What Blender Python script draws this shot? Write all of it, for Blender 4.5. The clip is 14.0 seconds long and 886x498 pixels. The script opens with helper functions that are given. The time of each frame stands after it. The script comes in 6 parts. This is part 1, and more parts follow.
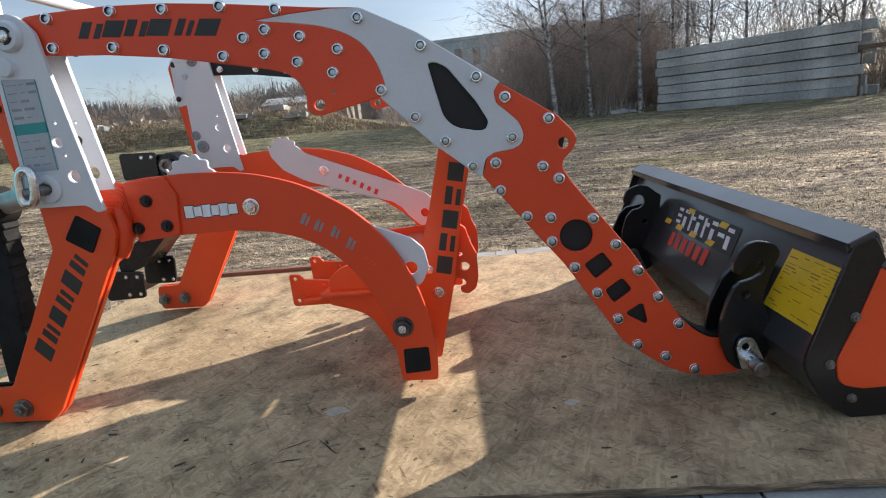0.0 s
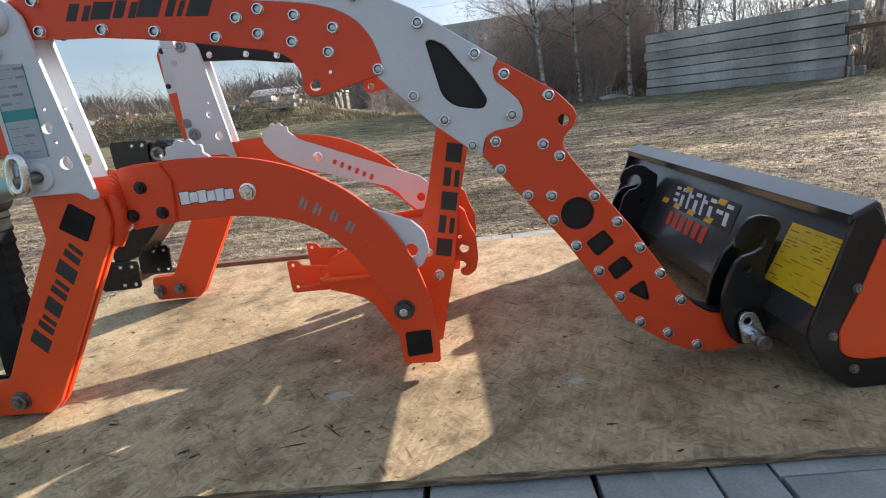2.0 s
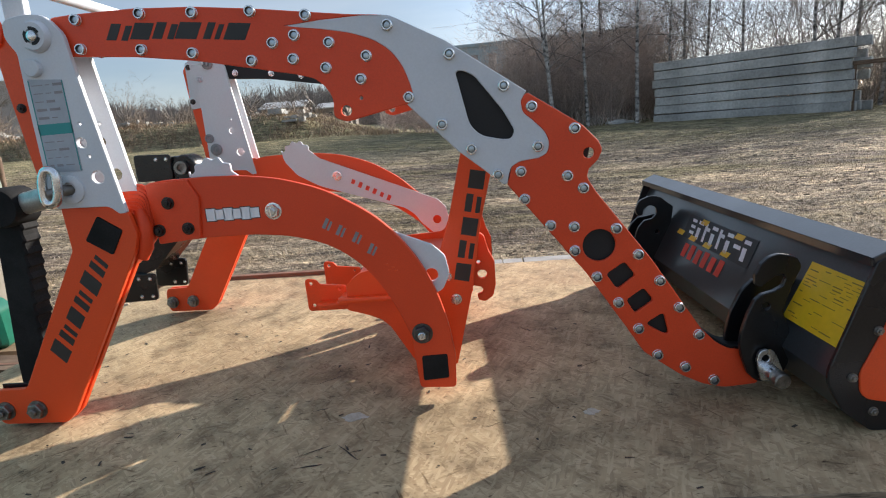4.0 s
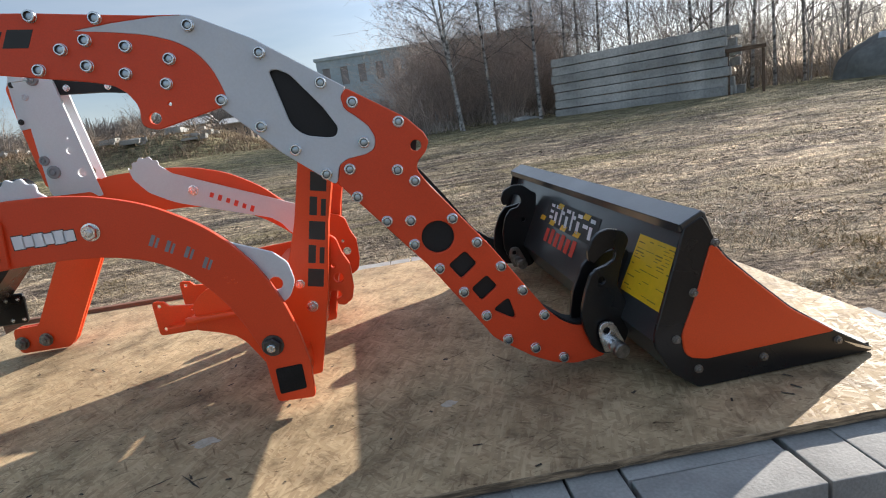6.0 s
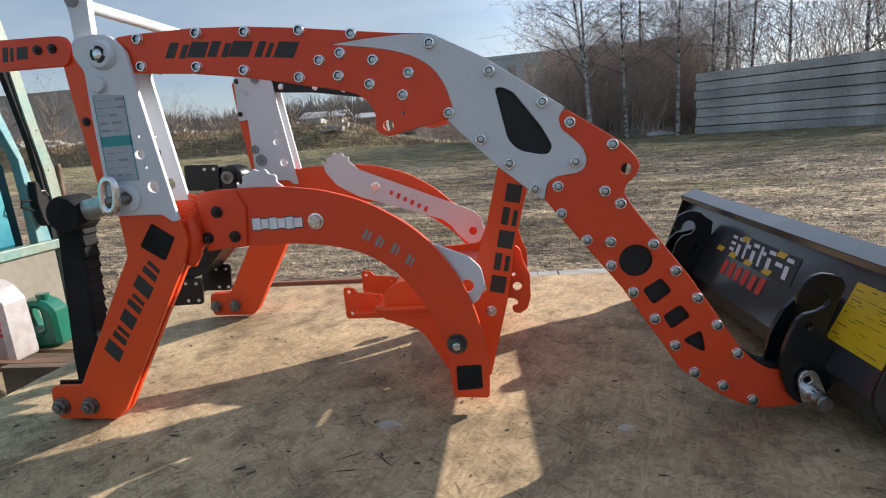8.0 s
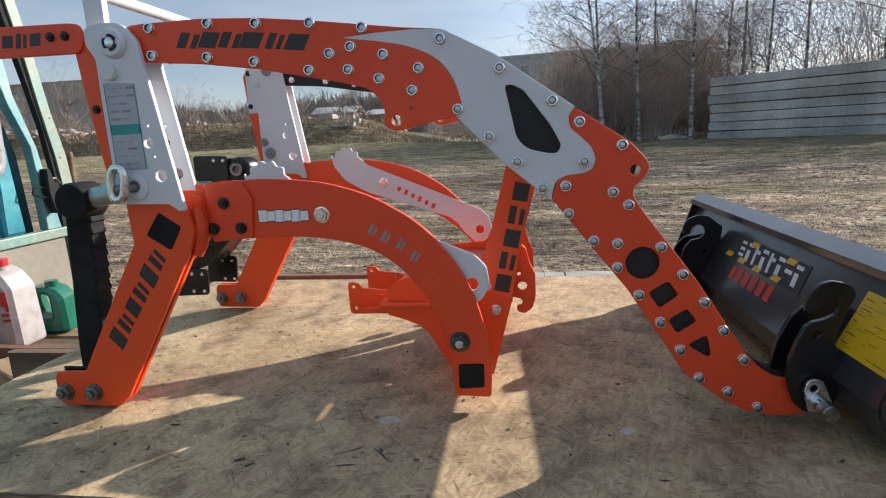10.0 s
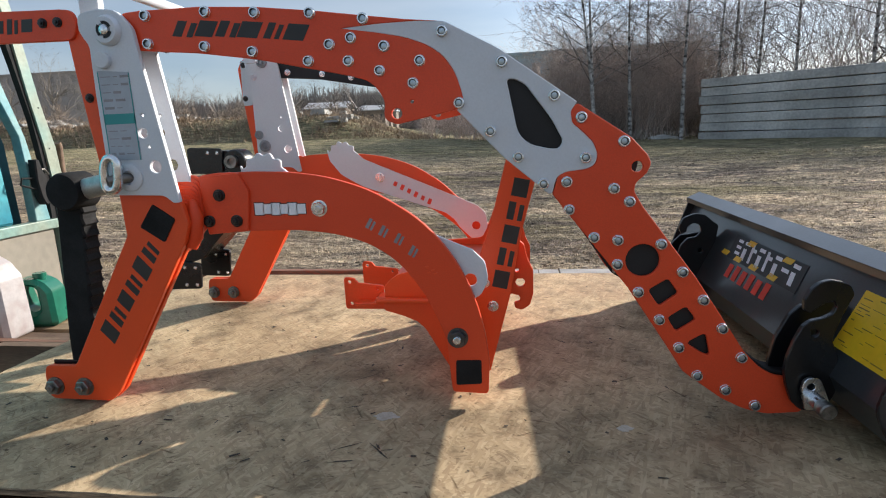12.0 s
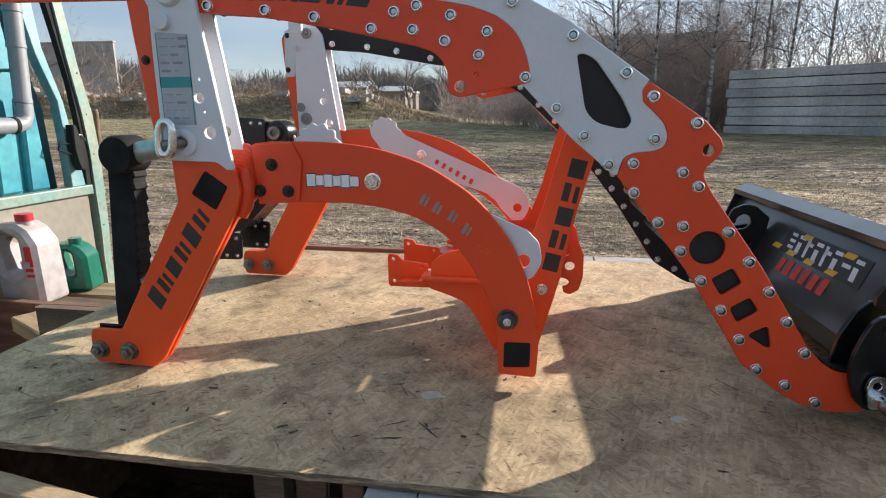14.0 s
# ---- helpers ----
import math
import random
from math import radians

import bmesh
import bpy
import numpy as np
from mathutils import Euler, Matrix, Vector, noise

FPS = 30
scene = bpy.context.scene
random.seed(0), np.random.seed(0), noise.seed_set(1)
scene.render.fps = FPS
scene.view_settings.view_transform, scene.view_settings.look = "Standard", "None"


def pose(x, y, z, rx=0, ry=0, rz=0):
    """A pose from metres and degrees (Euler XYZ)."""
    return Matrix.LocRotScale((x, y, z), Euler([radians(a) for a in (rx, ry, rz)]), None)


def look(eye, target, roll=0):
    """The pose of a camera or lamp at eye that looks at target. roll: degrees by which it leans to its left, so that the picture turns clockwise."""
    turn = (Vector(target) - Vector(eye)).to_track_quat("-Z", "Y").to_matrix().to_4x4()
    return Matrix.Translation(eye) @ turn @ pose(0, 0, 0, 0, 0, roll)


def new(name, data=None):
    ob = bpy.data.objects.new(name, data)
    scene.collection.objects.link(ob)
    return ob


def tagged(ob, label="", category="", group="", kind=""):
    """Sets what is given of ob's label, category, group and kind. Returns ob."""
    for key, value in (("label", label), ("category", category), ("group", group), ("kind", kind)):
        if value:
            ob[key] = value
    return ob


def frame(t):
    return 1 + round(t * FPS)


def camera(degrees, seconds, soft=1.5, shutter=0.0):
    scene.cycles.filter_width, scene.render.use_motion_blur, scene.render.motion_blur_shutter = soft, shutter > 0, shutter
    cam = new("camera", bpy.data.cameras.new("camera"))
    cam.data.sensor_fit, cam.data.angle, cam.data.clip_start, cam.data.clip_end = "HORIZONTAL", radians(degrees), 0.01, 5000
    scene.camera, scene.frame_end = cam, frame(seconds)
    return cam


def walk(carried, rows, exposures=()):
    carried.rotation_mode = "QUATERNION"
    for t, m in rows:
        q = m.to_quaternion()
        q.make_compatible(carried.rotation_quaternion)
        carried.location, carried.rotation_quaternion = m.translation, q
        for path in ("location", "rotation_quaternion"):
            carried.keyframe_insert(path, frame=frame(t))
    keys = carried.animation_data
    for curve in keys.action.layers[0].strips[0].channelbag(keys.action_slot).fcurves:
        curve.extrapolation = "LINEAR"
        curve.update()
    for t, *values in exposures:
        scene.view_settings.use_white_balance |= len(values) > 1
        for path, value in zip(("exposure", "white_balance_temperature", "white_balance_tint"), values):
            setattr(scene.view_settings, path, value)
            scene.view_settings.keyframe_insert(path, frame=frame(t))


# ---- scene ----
cam = camera(76.9, 14.0, 1.1)
PATH = [
    (0, (0.162, -0.925, 0.479), (-0.001, 1.016, 0.022), -5.8),
    (0.5, (0.176, -0.924, 0.472), (0.039, 1.014, -0.002), -7.3),
    (1, (0.161, -0.926, 0.471), (0.013, 1.009, -0.012), -7.7),
    (1.5, (0.149, -0.926, 0.472), (-0.012, 1.007, -0.012), -7.4),
    (2, (0.146, -0.922, 0.466), (0.008, 1.01, -0.031), -6.8),
    (2.5, (0.132, -0.92, 0.466), (0.018, 1.011, -0.042), -5.8),
    (3, (0.116, -0.926, 0.465), (-0.002, 1.006, -0.04), -4.7),
    (3.2, (0.116, -0.926, 0.467), (-0.013, 1.006, -0.034), -4.3),
    (5.3, (0.129, -0.937, 0.505), (-0.036, 1.029, 0.178), -5.7),
    (5.5, (0.177, -0.924, 0.48), (0.114, 1.041, 0.115), -6.8),
    (6, (0.25, -0.917, 0.456), (0.379, 1.028, 0.007), -8.4),
    (6.5, (0.235, -0.902, 0.463), (0.377, 1.033, -0.023), -8.5),
    (7, (0.172, -0.915, 0.488), (0.164, 1.034, 0.039), -7.1),
    (7.5, (0.118, -0.939, 0.493), (-0.061, 1.011, 0.086), -5.3),
    (8, (0.114, -0.946, 0.492), (-0.147, 0.997, 0.1), -4.3),
    (10.5, (0.118, -0.941, 0.487), (-0.162, 0.999, 0.089), -2.6),
    (11, (0.118, -0.944, 0.485), (-0.143, 0.998, 0.082), -2.5),
    (11.5, (0.109, -0.936, 0.484), (-0.15, 1.005, 0.077), -2.3),
    (12, (0.103, -0.936, 0.484), (-0.154, 1.005, 0.077), -2.1),
    (12.5, (0.106, -0.936, 0.484), (-0.139, 1.007, 0.078), -2.1),
    (13, (0.105, -0.937, 0.482), (-0.148, 1.002, 0.061), -2.2),
    (13.5, (0.089, -0.927, 0.479), (-0.186, 1.005, 0.041), -1.5),
    (14, (0.033, -0.928, 0.471), (-0.272, 0.994, 0.01), 0.0),
]
EXPOSURES = [(0, 1.07), (1.5, 1.11), (2.5, 1.17), (3, 1.17), (5.5, 0.79), (6, 1.02), (6.5, 1.08), (7.5, 0.97), (8, 0.95), (10.5, 0.97), (12.5, 0.97), (13.5, 1.01), (14, 1.09)]
walk(cam, [(t, look(eye, target, roll)) for t, eye, target, roll in PATH], EXPOSURES)

# ---- light ----
SUN_AZ, SUN_EL = 44.2, 21.5          # degrees from +x towards +y, and above the horizon
world = bpy.data.worlds.new("sky")
scene.world = world
world.use_nodes = True
wn = world.node_tree
sky = wn.nodes.new("ShaderNodeTexSky")
sky.sky_type = "NISHITA"
sky.sun_disc = False
sky.sun_elevation = radians(SUN_EL)
sky.sun_rotation = radians(90 - SUN_AZ)
sky.air_density, sky.dust_density, sky.ozone_density = 1.0, 0.6, 1.0
wn.nodes["Background"].inputs["Strength"].default_value = 0.15
# thin high cloud drawn over the clear sky
wc = wn.nodes.new("ShaderNodeTexCoord")
wm = wn.nodes.new("ShaderNodeMapping")
wm.inputs["Scale"].default_value = (1.0, 1.6, 5.0)
wz = wn.nodes.new("ShaderNodeTexNoise")
wz.inputs["Scale"].default_value, wz.inputs["Detail"].default_value = 2.2, 6
wr = wn.nodes.new("ShaderNodeValToRGB")
wr.color_ramp.elements[0].position, wr.color_ramp.elements[0].color = 0.38, (0.77, 1.03, 1.42, 1)
wr.color_ramp.elements[1].position, wr.color_ramp.elements[1].color = 0.66, (1.30, 1.46, 1.74, 1)
wx = wn.nodes.new("ShaderNodeMixRGB")
wx.inputs[0].default_value = 0.8
wn.links.new(wc.outputs["Generated"], wm.inputs[0])
wn.links.new(wm.outputs[0], wz.inputs["Vector"])
wn.links.new(wz.outputs[0], wr.inputs[0])
wn.links.new(sky.outputs[0], wx.inputs[1])
# the cloud veil brightens towards the sun
wd = wn.nodes.new("ShaderNodeVectorMath")
wd.operation = "DOT_PRODUCT"
wd.inputs[1].default_value = (math.cos(radians(SUN_AZ)) * math.cos(radians(SUN_EL)), math.sin(radians(SUN_AZ)) * math.cos(radians(SUN_EL)), math.sin(radians(SUN_EL)))
wg = wn.nodes.new("ShaderNodeMapRange")
wg.interpolation_type = "SMOOTHSTEP"
wg.inputs["From Min"].default_value, wg.inputs["From Max"].default_value = 0.55, 1.05
wg.inputs["To Min"].default_value, wg.inputs["To Max"].default_value = 1.0, 3.4
wv = wn.nodes.new("ShaderNodeVectorMath")
wv.operation = "SCALE"
wn.links.new(wc.outputs["Generated"], wd.inputs[0])
wn.links.new(wd.outputs["Value"], wg.inputs[0])
wn.links.new(wr.outputs[0], wv.inputs[0])
wn.links.new(wg.outputs[0], wv.inputs["Scale"])
wn.links.new(wv.outputs[0], wx.inputs[2])
wn.links.new(wx.outputs[0], wn.nodes["Background"].inputs["Color"])
sun = new("sun", bpy.data.lights.new("sun", "SUN"))
sun.data.energy, sun.data.angle, sun.data.color = 4.6, radians(0.6), (1.0, 0.92, 0.82)
ca, sa = math.cos(radians(SUN_AZ)), math.sin(radians(SUN_AZ))
ce, se = math.cos(radians(SUN_EL)), math.sin(radians(SUN_EL))
sun.matrix_world = look((20 * ca * ce, 20 * sa * ce, 20 * se), (0, 0, 0))


# ---- materials ----
def material(name, base, rough=0.5, metal=0.0, vary=0.12, scale=8.0, fine=60.0, bump=0.1, spec=0.5, coat=0.0, second=None, mix_at=0.5, stretch=(1, 1, 1), island=0.0, obj=0.0):
    """A surface with variation at two scales, an optional second tone in patches, and fine relief."""
    m = bpy.data.materials.new(name)
    m.use_nodes = True
    n, l = m.node_tree.nodes, m.node_tree.links
    b = n["Principled BSDF"]
    tc = n.new("ShaderNodeTexCoord")
    mp = n.new("ShaderNodeMapping")
    mp.inputs["Scale"].default_value = stretch
    l.new(tc.outputs["Object"], mp.inputs[0])
    big, small = n.new("ShaderNodeTexNoise"), n.new("ShaderNodeTexNoise")
    big.inputs["Scale"].default_value, small.inputs["Scale"].default_value = scale, fine
    big.inputs["Detail"].default_value, small.inputs["Detail"].default_value = 4, 6
    for t in (big, small):
        l.new(mp.outputs[0], t.inputs["Vector"])
    c1 = n.new("ShaderNodeMixRGB")
    c1.inputs[1].default_value = (*base, 1)
    c1.inputs[2].default_value = (*(second or [v * (1 - 2 * vary) for v in base]), 1)
    ramp = n.new("ShaderNodeValToRGB")
    ramp.color_ramp.elements[0].position, ramp.color_ramp.elements[1].position = mix_at - 0.12, mix_at + 0.12
    l.new(big.outputs[0], ramp.inputs[0])
    l.new(ramp.outputs[0], c1.inputs[0])
    c2 = n.new("ShaderNodeMixRGB")
    c2.blend_type = "MULTIPLY"
    c2.inputs[0].default_value = 1.0
    mr = n.new("ShaderNodeMapRange")
    mr.inputs["From Min"].default_value, mr.inputs["From Max"].default_value = 0.3, 0.7
    mr.inputs["To Min"].default_value, mr.inputs["To Max"].default_value = 1 - vary, 1 + vary
    l.new(small.outputs[0], mr.inputs[0])
    l.new(c1.outputs[0], c2.inputs[1])
    l.new(mr.outputs[0], c2.inputs[2])
    out = c2.outputs[0]
    for amount, node, sock in ((island, "ShaderNodeNewGeometry", "Random Per Island"), (obj, "ShaderNodeObjectInfo", "Random")):
        if amount:
            g = n.new(node)
            mr2 = n.new("ShaderNodeMapRange")
            mr2.inputs["To Min"].default_value, mr2.inputs["To Max"].default_value = 1 - amount, 1 + amount
            l.new(g.outputs[sock], mr2.inputs[0])
            c3 = n.new("ShaderNodeMixRGB")
            c3.blend_type = "MULTIPLY"
            c3.inputs[0].default_value = 1.0
            l.new(out, c3.inputs[1])
            l.new(mr2.outputs[0], c3.inputs[2])
            out = c3.outputs[0]
    l.new(out, b.inputs["Base Color"])
    rr = n.new("ShaderNodeMapRange")
    rr.inputs["To Min"].default_value, rr.inputs["To Max"].default_value = max(0.05, rough - 0.1), min(1, rough + 0.1)
    l.new(big.outputs[0], rr.inputs[0])
    l.new(rr.outputs[0], b.inputs["Roughness"])
    b.inputs["Metallic"].default_value = metal
    b.inputs["Specular IOR Level"].default_value = spec
    b.inputs["Coat Weight"].default_value = coat
    if bump:
        bp = n.new("ShaderNodeBump")
        bp.inputs["Strength"].default_value = bump
        bp.inputs["Distance"].default_value = 0.002
        l.new(small.outputs[0], bp.inputs["Height"])
        l.new(bp.outputs[0], b.inputs["Normal"])
    return m


ORANGE = material("orange_powder_coat", (0.88, 0.088, 0.016), 0.40, vary=0.05, scale=3, fine=400, bump=0.05, spec=0.45)
RED = material("red_orange_powder_coat", (0.82, 0.072, 0.017), 0.40, vary=0.05, scale=3, fine=400, bump=0.05, spec=0.45)
WHITE = material("white_powder_coat", (0.66, 0.69, 0.74), 0.4, vary=0.03, scale=5, fine=300, bump=0.05)
BLACK = material("black_powder_coat", (0.012, 0.0125, 0.015), 0.28, vary=0.25, scale=6, fine=260, bump=0.08, spec=0.5)
GLOSSBLACK = material("gloss_black_paint", (0.028, 0.030, 0.035), 0.36, vary=0.2, scale=6, fine=260, bump=0.05, spec=0.8, coat=0.5)
GLOSSBLACK.node_tree.nodes["Principled BSDF"].inputs["Coat Roughness"].default_value = 0.14
MATTBLACK = material("matt_black_paint", (0.009, 0.009, 0.011), 0.6, vary=0.25, scale=6, fine=300, bump=0.08)
SOCKETMAT = material("socket_steel_sky_tint", (0.62, 0.72, 0.80), 0.35, metal=1.0, vary=0.1, scale=60, fine=300, bump=0.0)
RUBBER = material("black_rubber", (0.016, 0.016, 0.017), 0.8, vary=0.2, scale=20, fine=300, bump=0.2, spec=0.25)
ZINC = material("zinc_plated_steel", (0.82, 0.84, 0.86), 0.26, metal=1.0, vary=0.08, scale=60, fine=400, bump=0.05)
STEEL = material("dull_steel", (0.33, 0.31, 0.29), 0.45, metal=1.0, vary=0.2, scale=60, fine=500, bump=0.1)
DARKSTEEL = material("dark_steel_and_socket_shade", (0.14, 0.14, 0.145), 0.42, metal=1.0, vary=0.2, scale=60, fine=500, bump=0.1)
STEELBAR = material("grey_steel_bar", (0.5, 0.5, 0.5), 0.5, metal=0.8, vary=0.12, scale=40, fine=300, bump=0.1)
YELLOW = material("yellow_sticker", (0.86, 0.52, 0.02), 0.35, vary=0.05, scale=10, fine=100, bump=0.02)
INK = material("black_ink", (0.03, 0.03, 0.03), 0.5, vary=0.1, scale=30, bump=0.0)
GREYINK = material("grey_cut_letters", (0.30, 0.28, 0.30), 0.5, vary=0.1, scale=30, bump=0.0)
REDINK = material("red_print", (0.75, 0.06, 0.03), 0.45, vary=0.1, scale=30, bump=0.0)
WHITEINK = material("white_print", (0.88, 0.88, 0.92), 0.45, vary=0.05, scale=30, bump=0.0)
OCHREINK = material("ochre_fine_print", (0.25, 0.16, 0.02), 0.45, vary=0.1, scale=30, bump=0.0)
BANKBUSH = material("brown_bank_brush", (0.27, 0.205, 0.155), 0.9, vary=0.2, scale=0.5, fine=8, bump=0.0, island=0.45, second=(0.15, 0.115, 0.09))
BANKGRASS = material("tan_bank_grass", (0.38, 0.285, 0.19), 0.9, vary=0.2, scale=0.4, fine=6, bump=0.0, island=0.4, second=(0.26, 0.18, 0.12))
TEALINK = material("teal_print", (0.03, 0.30, 0.30), 0.45, vary=0.05, scale=30, bump=0.0)
PAPER = material("clear_grey_label", (0.42, 0.46, 0.52), 0.35, vary=0.05, scale=12, fine=120, bump=0.02)
OSB = None
CONCRETE = material("grey_concrete_paver", (0.36, 0.355, 0.345), 0.85, vary=0.12, scale=12, fine=220, bump=0.4, obj=0.10)
PILE = material("weathered_concrete", (0.52, 0.515, 0.49), 0.9, vary=0.18, scale=0.9, fine=10, bump=0.5, second=(0.33, 0.33, 0.315), obj=0.16, mix_at=0.50)
DARKWOOD = material("old_brown_timber", (0.20, 0.135, 0.09), 0.85, vary=0.25, scale=3, fine=40, bump=0.4, stretch=(1, 9, 9), obj=0.15, second=(0.12, 0.075, 0.05))
REDWOOD = material("reddish_timber", (0.26, 0.13, 0.085), 0.85, vary=0.22, scale=3, fine=40, bump=0.4, stretch=(1, 9, 9), obj=0.1)
OSBEDGE = material("strand_board_edge", (0.36, 0.26, 0.165), 0.85, vary=0.35, scale=22, fine=90, bump=0.5, stretch=(1, 1, 9), second=(0.12, 0.085, 0.055))
DIRT = material("dark_dirt", (0.075, 0.058, 0.046), 0.9, vary=0.25, scale=60, fine=200, bump=0.1)
CLOD = material("earth_clods", (0.42, 0.34, 0.265), 0.95, vary=0.2, scale=4, fine=60, bump=0.4, island=0.5, spec=0.1, second=(0.20, 0.15, 0.11))
# Haze is put into the colours of this far wall and its panes.
HAZEWALL = material("hazed_brown_wall", (0.40, 0.36, 0.35), 0.85, vary=0.08, scale=0.3, fine=2, bump=0.0)
HAZEPANE = material("hazed_panes", (0.32, 0.29, 0.285), 0.5, vary=0.1, scale=1, bump=0.0)
WOOD = material("rough_pine", (0.42, 0.29, 0.17), 0.8, vary=0.22, scale=3, fine=40, bump=0.4, stretch=(1, 9, 9), obj=0.12)
PALETEAL = material("pale_teal_paint", (0.09, 0.28, 0.33), 0.5, vary=0.14, scale=5, fine=60, bump=0.1, second=(0.22, 0.36, 0.35))
SHADETEAL = material("teal_recess_shade", (0.012, 0.10, 0.13), 0.6, vary=0.15, scale=4, fine=50, bump=0.1)
SPLASH = material("dried_splash", (0.56, 0.50, 0.43), 0.85, vary=0.12, scale=60, fine=300, bump=0.1, second=(0.46, 0.40, 0.32))
TEAL = material("faded_teal_paint", (0.012, 0.185, 0.26), 0.38, vary=0.18, scale=4, fine=30, bump=0.1, second=(0.05, 0.29, 0.34))
PALEGREEN = material("pale_green_paint", (0.16, 0.28, 0.25), 0.5, vary=0.16, scale=6, fine=60, bump=0.1, second=(0.23, 0.27, 0.21))
GREYPAINT = material("beige_grey_paint", (0.28, 0.25, 0.20), 0.6, vary=0.1, scale=2.5, fine=30, bump=0.1)
PIPE = material("grey_pipe", (0.27, 0.28, 0.30), 0.45, vary=0.06, scale=6, fine=60, bump=0.05)
PLASTIC = material("white_plastic", (0.41, 0.385, 0.385), 0.45, vary=0.08, scale=22, fine=90, bump=0.03, second=(0.34, 0.29, 0.28), mix_at=0.56)
GREENPL = material("green_plastic", (0.01, 0.14, 0.09), 0.3, vary=0.1, scale=8, fine=50, bump=0.03)
REDPL = material("red_plastic", (0.55, 0.02, 0.03), 0.4, vary=0.1, scale=8, fine=50, bump=0.03)
BARK = material("birch_bark", (0.50, 0.48, 0.46), 0.8, vary=0.2, scale=2.6, fine=12, bump=0.3, second=(0.05, 0.045, 0.04), mix_at=0.52, stretch=(1.2, 1.2, 2.2))
# Twig and brush colours are lightened to carry the haze over the woods.
TWIG = material("hazed_brown_twigs", (0.22, 0.19, 0.17), 0.85, vary=0.2, scale=1.5, fine=20, bump=0.0, island=0.35)
RUSTBUSH = material("hazed_rusty_brush", (0.52, 0.42, 0.36), 0.9, vary=0.2, scale=0.5, fine=8, bump=0.0, island=0.45, second=(0.38, 0.31, 0.27))
SAPLING = material("hazed_grey_brown_twigs", (0.49, 0.455, 0.435), 0.85, vary=0.2, scale=0.6, fine=10, bump=0.0, island=0.4)
TARP = material("faded_green_grey_cover", (0.21, 0.215, 0.20), 0.7, vary=0.15, scale=0.8, fine=6, bump=0.1)
PALEFILM = material("pale_plastic_sheet", (0.62, 0.68, 0.74), 0.4, vary=0.1, scale=3, fine=20, bump=0.1)
# This brush is lightened for haze too.
BUSH = material("hazed_dry_brush", (0.46, 0.405, 0.355), 0.9, vary=0.2, scale=0.5, fine=8, bump=0.0, island=0.4, second=(0.30, 0.245, 0.20))
GRASS = material("dead_grass", (0.54, 0.45, 0.335), 0.9, vary=0.15, scale=0.8, fine=6, bump=0.0, island=0.45, second=(0.36, 0.27, 0.15))
# The ridge is painted paler than bare wood to look hazed.
RIDGE = material("hazed_leafless_woods", (0.34, 0.30, 0.28), 0.95, vary=0.15, scale=0.05, fine=0.5, bump=0.0, island=0.3, spec=0.1)
# Cladding is brightened so that its colour carries the distance haze.
WALLFAR = material("hazed_grey_green_cladding", (0.42, 0.49, 0.53), 0.8, vary=0.1, scale=0.15, fine=2, bump=0.0, second=(0.36, 0.44, 0.48))
BRICKFAR = material("brown_grey_wall", (0.24, 0.20, 0.17), 0.85, vary=0.1, scale=0.3, fine=2, bump=0.0)
ROOFFAR = material("pale_roof", (0.55, 0.55, 0.55), 0.7, vary=0.08, scale=0.3, fine=3, bump=0.0)
WINDOWFAR = material("dark_glass", (0.05, 0.06, 0.07), 0.2, vary=0.1, scale=1, bump=0.0)


